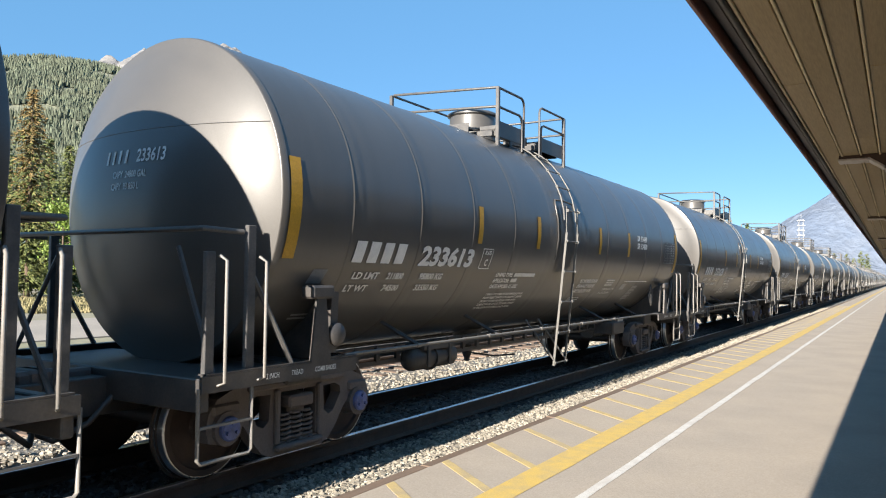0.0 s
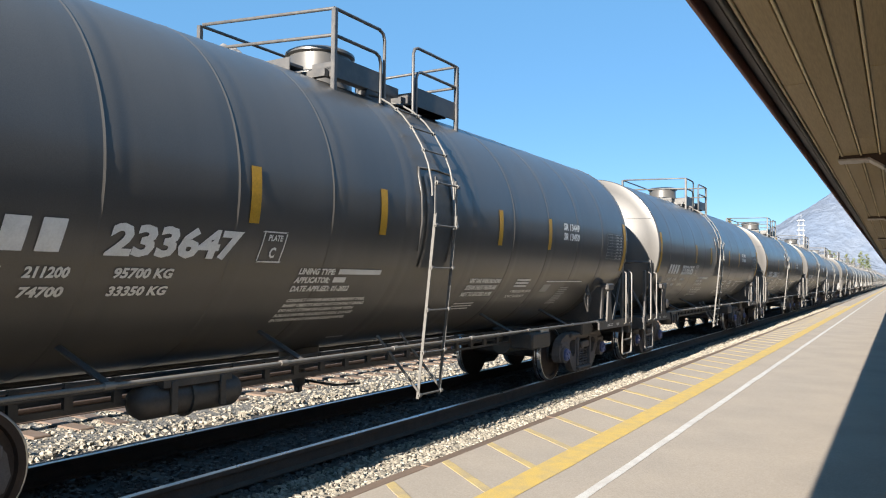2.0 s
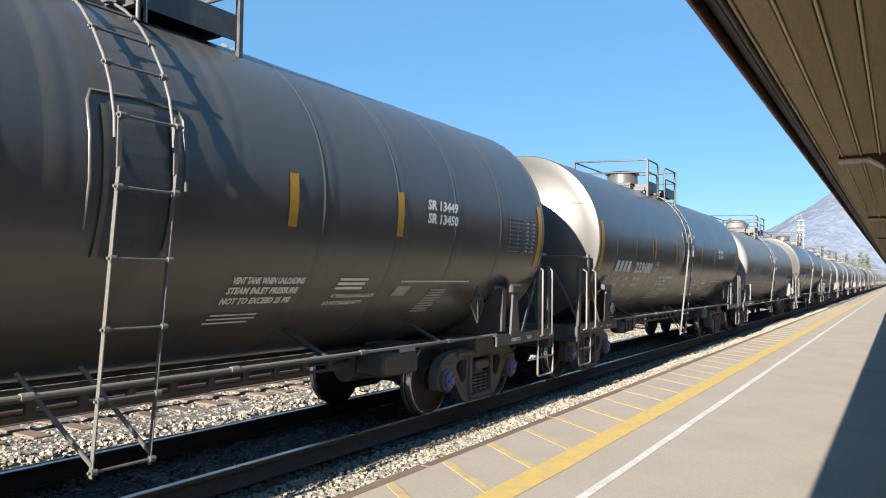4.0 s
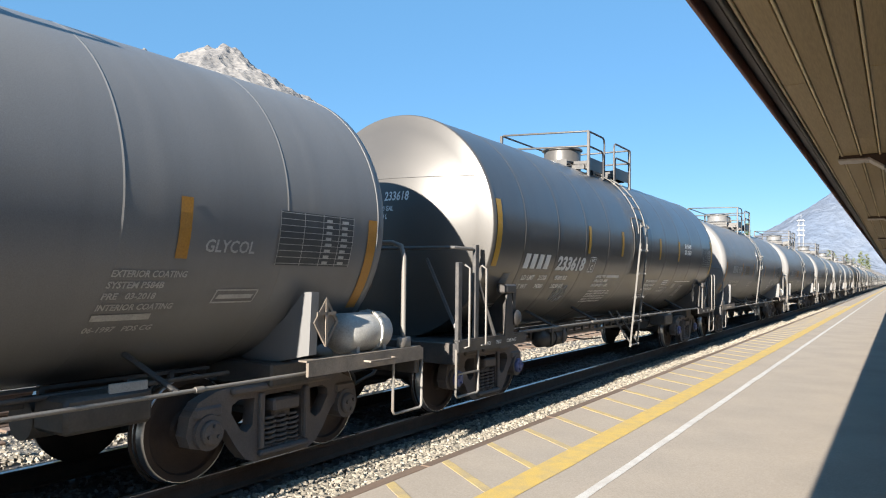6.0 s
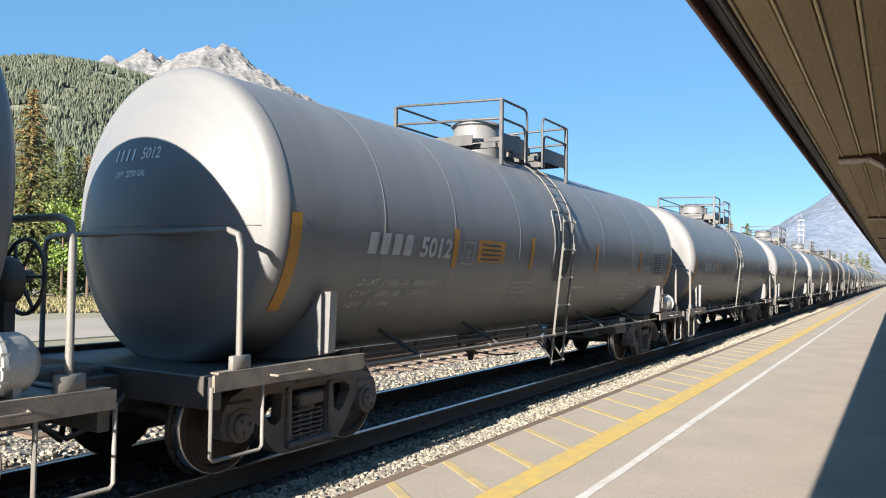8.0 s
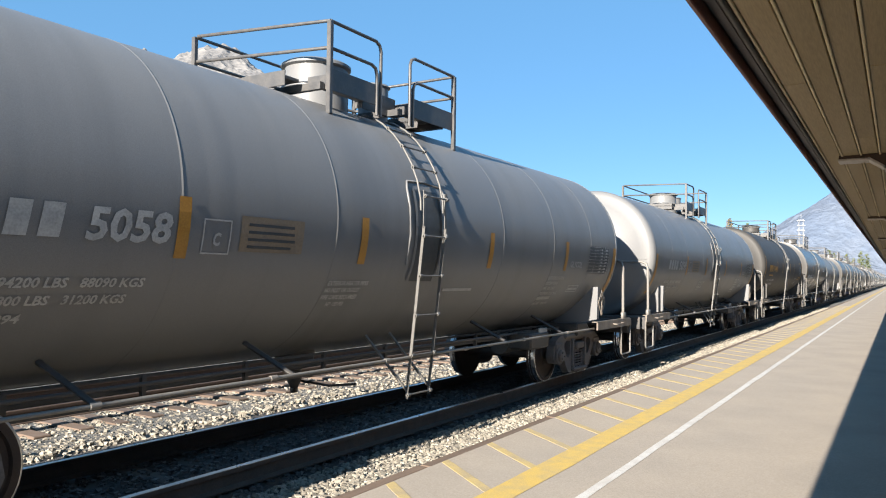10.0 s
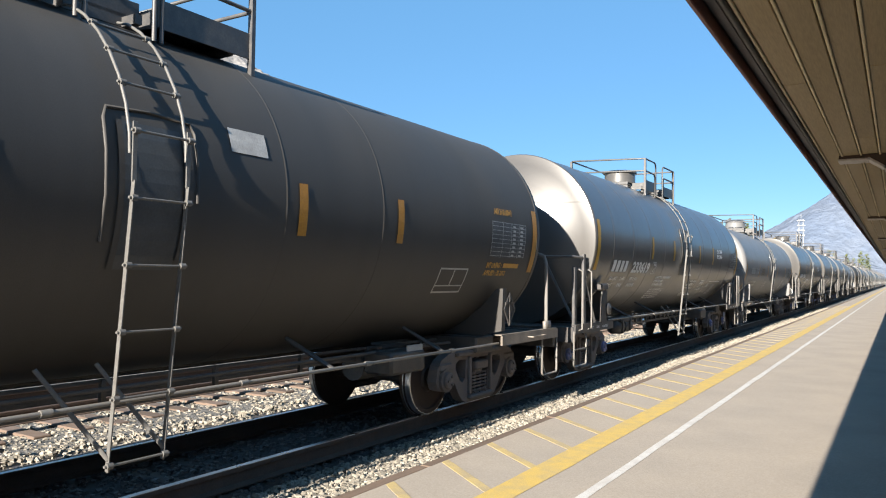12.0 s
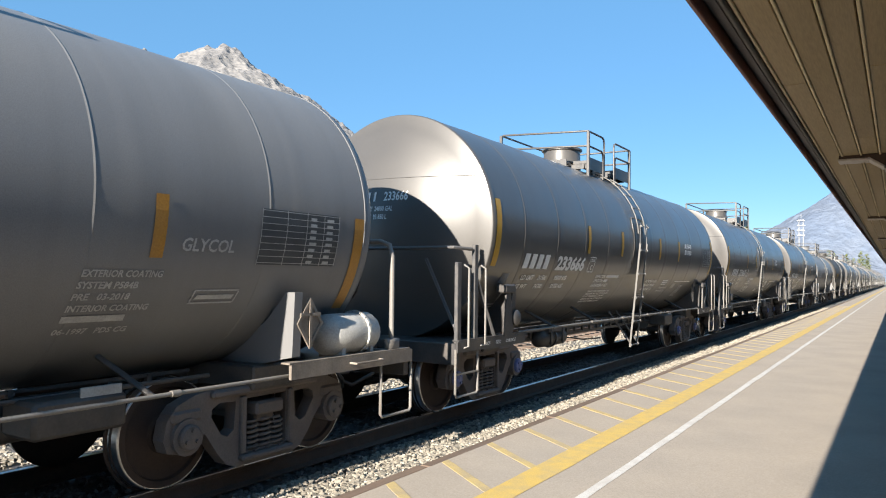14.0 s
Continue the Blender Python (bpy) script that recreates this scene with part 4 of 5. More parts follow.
def base_car(style):
    """One complete car of a kind, without its own number."""
    use(style)
    paint = {"black": BLACK, "grey": GREY, "dull": BROWN}[style]
    label = {"black": "dusty black insulated tank car with white lettering and yellow tape", "grey": "dusty blue-grey insulated tank car with pale hand rails",
             "dull": "dull black tank car with amber lettering and pale hand rails"}[style]
    car = empty("tank_car", label, "tank car", "tank cars of the train")
    tank_body(paint, car, "insulated cylindrical tank")
    ys = {"black": [-5.45, -4.27, -3.11, -1.97, 1.78, 2.94, 4.1, 5.25], "grey": [-4.93, -3.5, -1.72, 1.74, 3.45, 5.05], "dull": [-4.6, -3.1, 1.2, 2.6]}[style]
    seam_bands(paint, car, ys)
    bm = bmesh.new()
    zw = ZC + (0.62 if style == "black" else -0.12)
    reach = math.sqrt(R * R - (zw - ZC) ** 2) - 0.03
    tube(bm, [(x, head_y(x, zw, -0.001), zw) for x in (reach * (i / 12 - 1) for i in range(25))], 0.005, 4)
    part("head_weld", bm, paint, car)
    low = -0.32 if style == "grey" else 0.0
    stripe_paint = YELLOW if style == "black" else OLDTAPE
    tape(car, -6.32, -6.18, ZC - 0.55 + low, ZC + 0.33 + low, stripe_paint)
    tape(car, TAIL - 0.22, TAIL - 0.08, ZC - 0.55 + low, ZC + 0.33 + low, stripe_paint)
    for y in (-2.94, -1.2, 1.375, 2.975) if style == "black" else ((-3.48, -1.3, 1.4, 3.97) if style == "grey" else (-2.95, -1.3, 1.4, 2.9)):
        mid = ZC - (0.2 if style == "grey" else 0.05)
        tape(car, y - 0.055, y + 0.055, mid - 0.23, mid + 0.23, stripe_paint)
    side_ladder(car, LADDERGREY, paint)
    top_works(car, paint, RAILDARK, style == "grey")
    for s in (-1, 1):
        bogie(car, s * BOGIE[style][s > 0])
        end_works(car, s, style, RAILGREY)
        for d in (-0.889, 0.889):
            wheelset(car, s * BOGIE[style][s > 0] + d, CAPBLUE if style == "black" else CAST)
    handbrake(car, 1)
    underside(car, style)
    part("placard_holder", placard(car, 4.85, 1.42, 1.42) if style == "black" else placard(car, 5.56, 1.34, 1.44), SILLGREY if style == "grey" else FRAME, car, "diamond placard holder")
    if style == "black":
        bm = bmesh.new()
        plate(bm, [(-5.95, 0.98), (-5.68, 0.98), (-5.76, 1.56), (-5.88, 1.56)], 0.03, "x", 1.46)
        box(bm, 1.44, -5.82, 1.62, 0.16, 0.3, 0.12, 0.02)
        stop = part("tank_stop", bm, FRAME, car, "steel stop on the sill")
        again(stop, pose(0, 11.64, 0))
        bm = bmesh.new()
        lathe(bm, [(1.3, 0.02), (1.44, 0.1), (1.5, 0.11), (1.52, 0.09), (1.53, 0.02)], "x", 18)
        bmesh.ops.translate(bm, verts=bm.verts, vec=(0, -5.6, 1.22))
        part("steam_cap", bm, FRAME, car, "round steam inlet cap", smooth=40)
        line(car, "load_lettering", "LD LMT", -5.28, 1.745, 0.075, 0.44, WHITE)
        line(car, "weight_lettering", "LT WT", -5.33, 1.62, 0.075, 0.38, WHITE)
        line(car, "plate_lettering", "PLATE", -2.75, 2.06, 0.05, 0.17, WHITE)
        line(car, "plate_letter", "C", -2.71, 1.92, 0.09, 0.075, WHITE)
        bm = bmesh.new()
        for a, b, c, d in ((-2.8, -2.53, 2.125, 2.137), (-2.8, -2.53, 1.878, 1.89), (-2.8, -2.787, 1.89, 2.125), (-2.543, -2.53, 1.89, 2.125)):
            patch(bm, a, b, c, d, 0.0075, -0.03)
        part("plate_box", bm, WHITE, car, "thin white frame")
        line(car, "lining_lettering", "LINING TYPE:", -2.27, 1.785, 0.058, 0.5, WHITE, 0.06)
        dash(car, -1.72, -1.05, 1.787, 0.05, WHITE)
        line(car, "lining_lettering", "APPLICATOR:", -2.28, 1.707, 0.058, 0.47, WHITE, 0.06)
        dash(car, -1.76, -1.58, 1.709, 0.05, WHITE)
        line(car, "lining_lettering", "DATE APPLIED: 01-2022", -2.29, 1.629, 0.058, 0.82, WHITE, 0.06)
        words = ("CONSULT OWNER BEFORE REPAIRING TANK.", "SHARP OBJECTS MUST NOT CONTACT LINING.", "DO NOT STEAM OR CLEAN TANK WITH", "BOILING WATER OR CAUSTIC SODA. DO NOT", "ENTER WITHOUT RUBBER SOLED SHOES.")
        for i, (text, w) in enumerate(zip(words, (1.15, 1.19, 1.07, 1.12, 1.06))):
            line(car, "caution_lettering", text, -2.26 - 0.012 * i, 1.53 - 0.046 * i, 0.037, w, WHITE, 0.05)
        dash(car, -1.15, -0.88, 1.113, 0.012, FADED)
        line(car, "valve_lettering", "SR 13449", 3.48, 2.52, 0.105, 0.66, WHITE, 0.06)
        line(car, "valve_lettering", "SR 13450", 3.48, 2.37, 0.105, 0.66, WHITE, 0.06)
        for i, text in enumerate(("VENT TANK WHEN UNLOADING", "STEAM INLET PRESSURE", "NOT TO EXCEED 25 PSI")):
            line(car, "steam_lettering", text, 0.88 - 0.02 * i, 1.7 - 0.085 * i, 0.062, 0.85 - 0.02 * i, WHITE, 0.07)
        bm = bmesh.new()
        bars(bm, 0.84, 1.38, 1.36, 1.46, 3, -0.05, 0.4, 4)
        part("steam_notice", bm, WHITE, car, "lines of small white lettering")
        line(car, "insulation_lettering", '4" FIBERGLASS INSULATION', 2.2, 1.56, 0.045, 0.68, WHITE, 0.04)
        line(car, "insulation_lettering", "DO NOT EXCEED 450° F", 2.13, 1.49, 0.045, 0.6, WHITE, 0.04)
        bm = bmesh.new()
        bars(bm, 2.23, 2.75, 1.64, 1.77, 3, -0.03, 0.6, 5)
        part("vent_notice", bm, WHITE, car, "lines of small white lettering")
        bm = bmesh.new()
        bars(bm, 3.26, 4.74, 1.71, 1.74, 1, 0, 0.6, 6, 0.0)
        part("paint_notice", bm, WHITE, car, "line of small white lettering")
        bm = bmesh.new()
        patch(bm, 3.24, 3.5, 1.56, 1.67, 0.006, -0.05)
        part("pale_label", bm, FADED, car, "pale data label")
        bm = bmesh.new()
        bars(bm, 3.95, 4.32, 1.36, 1.64, 9, -0.16, 0.6, 7)
        part("small_notice", bm, FADED, car, "lines of small faded lettering")
        bm = bmesh.new()
        bars(bm, -5.85, -5.2, 1.36, 1.43, 2, -0.02, 0.5, 11)
        part("empty_load_notice", bm, FADED, car, "small faded notice")
        bm = bmesh.new()
        patch(bm, -5.86, -5.66, 1.7, 1.83, 0.006, -0.05)
        part("small_label", bm, PANEL, car, "small faded label")
    elif style == "grey":
        for i, (text, w) in enumerate((("EXTERIOR COATING", 0.64), ("SYSTEM P584B", 0.47), ("PRE   03-2018", 0.44), ("INTERIOR COATING", 0.64), ("", 0), ("06-1997   PDS CG", 0.57))):
            if text:
                line(car, "coating_lettering", text, 3.43 - 0.01 * i, 1.75 - 0.08 * i, 0.052, w, FADED, 0.04)
        dash(car, 3.4, 3.88, 1.432, 0.046, FADED)
        for i, (text, y, w) in enumerate((("EXTERIOR HEATER PIPES", -1.7, 0.63), ("NO INLET OR OUTLET", -1.71, 0.54), ("PIPE CAPS REQUIRED", -1.72, 0.55), ("HP 150 PSI", -1.6, 0.27))):
            line(car, "heater_lettering", text, y, 1.68 - 0.068 * i, 0.048, w, FADED, 0.04)
        line(car, "cargo_lettering", "GLYCOL", 4.17, 1.95, 0.1, 0.52, FADED, 0.03)
        line(car, "plate_letter", "C", -3.2, 2.0, 0.1, 0.08, FADED)
        bm = bmesh.new()
        for a, b, c, d in ((-3.3, -3.02, 2.19, 2.202), (-3.3, -3.02, 1.93, 1.942), (-3.3, -3.287, 1.942, 2.19), (-3.033, -3.02, 1.942, 2.19)):
            patch(bm, a, b, c, d, 0.0075)
        part("plate_box", bm, FADED, car, "thin pale frame")
        bm = bmesh.new()
        for a, b, c, d in ((4.42, 4.87, 1.64, 1.652), (4.4, 4.85, 1.54, 1.552), (4.41, 4.425, 1.552, 1.64), (4.855, 4.87, 1.552, 1.64), (4.45, 4.83, 1.575, 1.61)):
            patch(bm, a, b, c, d, 0.006, -0.02)
        part("small_data_label", bm, FADED, car, "pale framed data label")
        dash(car, 0.45, 1.15, 1.6, 0.032, FADED)
        bm = bmesh.new()
        lathe(bm, [(-0.42, 0.02), (-0.4, 0.12), (-0.34, 0.18), (-0.3, 0.2), (0.3, 0.2), (0.34, 0.18), (0.4, 0.12), (0.42, 0.02)], "y", 24)
        lathe(bm, [(0.12, 0.19), (0.12, 0.222), (0.15, 0.222), (0.15, 0.19)], "y", 24, caps=False)
        for i in range(16):
            a = 2 * math.pi * i / 16
            box(bm, 0.213 * math.cos(a), 0.135, 0.213 * math.sin(a), 0.02, 0.055, 0.02)
        bmesh.ops.translate(bm, verts=bm.verts, vec=(1.26, 6.3, 1.2))
        for y in (6.1, 6.54):
            box(bm, 1.26, y, 1.03, 0.3, 0.05, 0.12)
        part("end_reservoir", bm, TANKWHITE, car, "off-white air reservoir on the end platform", smooth=40)
    else:
        bm = bmesh.new()
        bars(bm, -5.1, -4.0, 1.95, 2.02, 1, 0, 0.8, 3, 0.0)
        part("slogan_bar", bm, AMBER, car, "amber lettering bar")
        for i, (p, q) in enumerate((("LD LMT", "210600 LB   95 500 KG"), ("LT WT", "75400 LB   34 200 KG"))):
            line(car, "weight_lettering", p, -5.3 - 0.05 * i, 1.74 - 0.15 * i, 0.085, 0.45, FADED)
            line(car, "weight_lettering", q, -4.6 - 0.05 * i, 1.74 - 0.15 * i, 0.085, 1.2, FADED)
        line(car, "rule_lettering", "AAR 211A100W1", 5.02, 2.6, 0.08, 0.5, AMBER)
        line(car, "lining_lettering", "INT LINING :", 4.93, 1.9, 0.07, 0.42, AMBER)
        dash(car, 5.4, 5.85, 1.902, 0.06, AMBER)
        line(car, "lining_lettering", "APPLIED : 02-2013", 4.92, 1.8, 0.07, 0.6, AMBER)
        bm = bmesh.new()
        for a, b, c, d in ((3.85, 4.5, 1.86, 1.88), (3.85, 4.5, 1.66, 1.675), (3.85, 4.5, 1.58, 1.6), (3.85, 3.87, 1.6, 1.86), (4.48, 4.5, 1.6, 1.86), (4.17, 4.19, 1.675, 1.86)):
            patch(bm, a, b, c, d, 0.0075)
        part("stencil_frame", bm, FADED, car, "pale stencil frame")
        bm = bmesh.new()
        patch(bm, 0.6, 1.0, 2.75, 2.95, 0.006)
        part("small_data_label", bm, FADED, car, "pale data label")
    p0, p1 = (5.5, 6.36) if style == "black" else (4.95, 5.95)
    z0 = ZC - (0.46 if style == "grey" else 0.36)
    bm = bmesh.new()
    patch(bm, p0, p1, z0, z0 + 0.47, 0.005)
    grid = part("test_data_panel", bm, DARKPANEL, car, "dark test data panel")
    bm = bmesh.new()
    for i in range(9):
        patch(bm, p0, p1, z0 + 0.015 + i * 0.055, z0 + 0.02 + i * 0.055, 0.008)
    for q in (0, 0.3, 0.55, 0.78, 0.99):
        y = p0 + (p1 - p0) * q
        patch(bm, y, y + 0.007, z0, z0 + 0.47, 0.0085)
    for i, q in enumerate((0.6, 0.82)):
        y = p0 + (p1 - p0) * q
        bars(bm, y, y + 0.1, z0 + 0.02, z0 + 0.46, 8, 0, 0.45, 20 + i)
    part("table_grid", bm, FADED, grid, "pale table lines and bars")
    return car


def number_car(car, style, digits, limit, weight):
    """The car's own number and weights."""
    use(style)
    if style == "black":
        bm = bmesh.new()
        mark_blocks(bm, -5.37, 1.905, 0.21, 0.93, 4)
        part("owner_mark", bm, WHITE, car, "owner's mark as plain blocks")
        line(car, "car_number", digits, -4.2, 1.905, 0.215, 1.18, WHITE, 0.06, "large white number")
        for z, (a, b) in ((1.745, limit), (1.62, weight)):
            line(car, "weight_figures", a, -4.7, z, 0.075, 0.3, WHITE, 0.06)
            line(car, "weight_figures", b, -4.09, z, 0.075, 0.49, WHITE, 0.06)
        for i in range(4):
            head_line(car, "mark_stroke", "I", -0.42 + i * 0.1, 2.79, 0.12, 1.2, 0.05, AMBER if style == "dull" else WHITE)
        head_line(car, "end_lettering", digits, 0.06, 2.79, 0.12, 0.75, 0.03, mat=AMBER if style == "dull" else WHITE)
        head_line(car, "end_lettering", "CAPY  24800 GAL", -0.28, 2.65, 0.065, 0.7, mat=AMBER if style == "dull" else WHITE)
        head_line(car, "end_lettering", "CAPY  93 850 L", -0.3, 2.54, 0.065, 0.7, mat=AMBER if style == "dull" else WHITE)
    elif style == "grey":
        bm = bmesh.new()
        mark_blocks(bm, -5.2, 2.0, 0.22, 0.84, 4)
        part("owner_mark", bm, FADED, car, "owner's mark as plain blocks")
        line(car, "car_number", digits, -4.26, 2.0, 0.22, 0.68, FADED, 0.04, "faded pale number")
        for i, (text, w) in enumerate((("LD LMT  194200 LBS   88090 KGS", 1.5), ("LT WT    68800 LBS   31200 KGS", 1.42), ("NEW   01-1994", 0.75))):
            line(car, "weight_figures", text, -5.22 - 0.03 * i, 1.68 - 0.115 * i, 0.07, w, FADED, 0.04)
        bm = bmesh.new()
        patch(bm, -2.92, -2.18, 1.96, 2.25, 0.006)
        plate_ = part("notice", bm, ORANGE if digits == "5012" else OLDNOTICE, car, "bright orange notice" if digits == "5012" else "weathered brown notice")
        bm = bmesh.new()
        bars(bm, -2.84, -2.28, 1.99, 2.23, 4, 0, 0.4, 9, 0.1)
        part("notice_lines", bm, DARKPANEL, plate_)
        for i in range(4):
            head_line(car, "mark_stroke", "I", -0.35 + i * 0.09, 2.82, 0.11, 1.1, 0.04, AMBER if style == "dull" else WHITE)
        head_line(car, "end_lettering", digits, 0.06, 2.82, 0.11, 0.8, 0.02, mat=AMBER if style == "dull" else WHITE)
        head_line(car, "end_lettering", "CAPY  23750 GAL", -0.3, 2.66, 0.06, 0.7, mat=AMBER if style == "dull" else WHITE)
    else:
        bm = bmesh.new()
        mark_blocks(bm, -5.25, 2.12, 0.27, 0.95, 4)
        part("owner_mark", bm, AMBER, car, "owner's mark as plain blocks")
        line(car, "car_number", digits, -4.2, 2.12, 0.25, 1.15, AMBER, 0.03, "large amber number")
        for i in range(4):
            head_line(car, "mark_stroke", "I", -0.5 + i * 0.1, 3.2, 0.14, 1.2, 0.05, AMBER if style == "dull" else WHITE)
        head_line(car, "end_lettering", digits, -0.05, 3.2, 0.14, 0.8, 0.02, mat=AMBER if style == "dull" else WHITE)
        for i, text in enumerate(("CAPY  22500 GAL US", "85 430 L", "1 INNER  1 OUTER")):
            head_line(car, "end_lettering", text, -0.4, 2.92 - i * 0.1, 0.06, 0.7, mat=WHITE)


def scribble(car):
    """A thin pale spray-paint scribble on the side."""
    bm = bmesh.new()
    pts = []
    for i in range(46):
        u = i / 45
        pts.append(on_side(-3.78 + 0.44 * u + 0.07 * math.sin(i * 1.1), 1.55 + 0.1 * math.sin(i * 0.83) + 0.05 * math.cos(i * 1.9) - 0.04 * u, 0.005))
    tube(bm, pts, 0.006, 4)
    part("spray_scribble", bm, FADED, car, "thin pale spray-paint scribble")


# kind of each car from the first that is seen leaving to the far end of the train
KIND = {"b": "black", "g": "grey", "d": "dull"}
NUMBERS = {0: "233613", 1: "233628", 2: "233647", 3: "233635", 6: "5065", 7: "233618", 8: "5091", 9: "5012", 12: "5099", 13: "674448", 14: "233619", 15: "5108", 16: "233666"}
ORDER = "bbbbbbb" + "gbggggg" + "d" + "bgb" + "bbgdbgbbgbbggbbgbbgb"
SLACK = {2: 0.05, 3: 0.04, 5: 0.12, 6: 0.2, 8: 0.27, 9: 0.14, 12: 0.1, 13: 0.17, 14: -0.06}


def place(index):
    """Where the middle of a car stands along the track at the start."""
    return 10.95 + index * PITCH + SLACK.get(index, 0.0)


# each car's number, load limit and weight; the letters are cut before the train is built
FIGURES = {}
for i, k in enumerate(ORDER[:23]):
    rng = random.Random(i - 1)
    digits = NUMBERS.get(i - 1, str(rng.randint(233601, 233699)) if k == "b" else str(rng.randint(5001, 5099)) if k == "g" else "674" + str(rng.randint(100, 999)))
    FIGURES[i - 1] = (digits, (f"{rng.randint(2112, 2118)}00", f"95{rng.randint(7, 9)}00 KG"), (f"74{rng.randint(5, 9)}00", f"33{rng.randint(1, 9)}50 KG"))
    for b in (0.02, 0.03, 0.04, 0.06):
        glyphs(digits, b)
    for text in FIGURES[i - 1][1] + FIGURES[i - 1][2]:
        glyphs(text, 0.06)
MASTERS = {k: base_car(v) for k, v in KIND.items()}
CARS = []
used = set()
for i, k in enumerate(ORDER):
    index = i - 1
    home = pose(XT, place(index), 0)
    if k in used:
        car = copy_thing(MASTERS[k], home)
    else:
        car = MASTERS[k]
        fresh = copy_thing(car, home)
        used.add(k)
        car = fresh
    CARS.append((index, k, car))
for index, k, car in CARS:
    if index in (10, 11, 12):
        for ob in [o for o in car.children if o.name.startswith("end_reservoir")]:
            bpy.data.objects.remove(ob)

SMALL = ("lettering", "notice", "word_bar", "head_weld", "plate_letter", "stencil", "mark_stroke", "label", "plate_box", "rail_stay", "placard", "sill_flange", "brake_hose", "table_grid", "spring", "ladder_edge", "bearer", "brake_label")
for index, k, car in CARS:
    if index >= 19:
        for ob in [o for o in car.children_recursive if any(w in o.name for w in SMALL)]:
            bpy.data.objects.remove(ob)
for m in MASTERS.values():
    for ob in (*m.children_recursive, m):
        bpy.data.objects.remove(ob)
for index, k, car in CARS:
    if index == 7:
        use("black")
        scribble(car)
    if index < 22:
        number_car(car, KIND[k], *FIGURES[index])


# ---- distance: mountains, wooded hill, trees, mast ----
def heightfield(name, centre, size, cells, height, mat, label):
    """A piece of land from a height function."""
    bm = bmesh.new()
    nx, ny = cells
    rows = []
    for i in range(nx + 1):
        row = []
        for j in range(ny + 1):
            x, y = centre[0] + size[0] * (i / nx - 0.5), centre[1] + size[1] * (j / ny - 0.5)
            row.append(bm.verts.new((x, y, height(x, y))))
        rows.append(row)
    for a, b in zip(rows, rows[1:]):
        for j in range(ny):
            bm.faces.new((a[j], b[j], b[j + 1], a[j + 1]))
    return tagged(part(name, bm, mat, None, smooth=None if mat is ROCK else 25), label, "mountain", kind="structure")


def polar(azimuth, distance):
    """A place that many degrees to the left of the track's way, from the platform."""
    return -distance * math.sin(radians(azimuth)), distance * math.cos(radians(azimuth))


def ridged(x, y, s, seed):
    total, amp = 0.0, 1.0
    for k in range(5):
        total += amp * (1 - abs(noise.noise((x / s, y / s, seed + k))))
        s, amp = s * 0.5, amp * 0.5
    return total - 1.3


PEAKS = [(*polar(57.9, 3600), 925), (*polar(56.6, 3600), 972), (*polar(54.3, 3600), 1014), (*polar(53.1, 3600), 982), (*polar(51.4, 3600), 1035), (*polar(49.97, 3600), 1088), (*polar(48.9, 3600), 1076), (*polar(47.9, 3600), 1072), (*polar(45.7, 3600), 948), (*polar(44.2, 3600), 882), (*polar(42.8, 3600), 868), (*polar(41.0, 3600), 760), (*polar(38.0, 3600), 650), (*polar(61, 3600), 900)]


def limestone_peak(x, y):
    h = max(p[2] - 0.95 * math.hypot(x - p[0], y - p[1]) ** 0.97 for p in PEAKS)
    return max(-40, h + 46 * ridged(x, y, 300, 2) + 30 * ridged(x, y, 90, 9) - 8)


def wooded_hill(x, y):
    cx, cy = polar(58.6, 1500)
    ux, uy = -math.sin(radians(58.6)), math.cos(radians(58.6))
    dx, dy = x - cx, y - cy
    a, b = dx * ux + dy * uy, dx * uy - dy * ux
    return 376 * math.exp(-(a / 620) ** 2 - (b / 570) ** 2) + 12 * noise.noise((x / 130, y / 130, 1)) - 12


def far_peak(x, y):
    h = max(p[2] - 0.62 * math.hypot(x - p[0], y - p[1]) for p in ((*polar(3.2, 4300), 500), (*polar(5.4, 4250), 345), (*polar(8.6, 4300), 260), (*polar(-2.0, 4300), 430)))
    return max(-30, h + 60 * ridged(x, y, 500, 7) - 40)


heightfield("mountain_peak", (-2750, 2300), (2100, 2000), (260, 240), limestone_peak, ROCK, "pale bare limestone mountain above the forest")
heightfield("mountain_far", (-350, 3900), (1900, 1900), (120, 120), far_peak, FARROCK, "pale mountain down the valley, blue haze painted in")
heightfield("wooded_hill", (-1150, 700), (1300, 1500), (70, 80), wooded_hill, WOOD, "steep hillside with forest and pale rock")


def hill_forest():
    """Thousands of small conifers on the hillside, one object."""
    rng = np.random.default_rng(12)
    verts, faces = [], []
    count = 0
    while count < 19000:
        az, d = rng.uniform(46, 66), rng.uniform(700, 1560)
        x, y = polar(az, d)
        if noise.noise((x / 60, y / 60, 5)) < -0.3:
            continue
        z, h, r = wooded_hill(x, y), rng.uniform(8, 14), rng.uniform(1.5, 2.7)
        b = len(verts)
        for k in range(5):
            u = 1.2566 * k + x
            verts.append((x + r * math.cos(u) * rng.uniform(0.7, 1.2), y + r * math.sin(u) * rng.uniform(0.7, 1.2), z + h * rng.uniform(0.0, 0.15)))
        verts.append((x + rng.uniform(-0.4, 0.4), y, z + h))
        faces += [(b + k, b + (k + 1) % 5, b + 5) for k in range(5)]
        count += 1
    me = bpy.data.meshes.new("hill_forest")
    me.from_pydata(verts, [], faces)
    me.materials.append(FARTREES)
    tagged(new("hill_forest", me), "dense dark green conifers on the hillside", "forest", kind="stuff")


hill_forest()


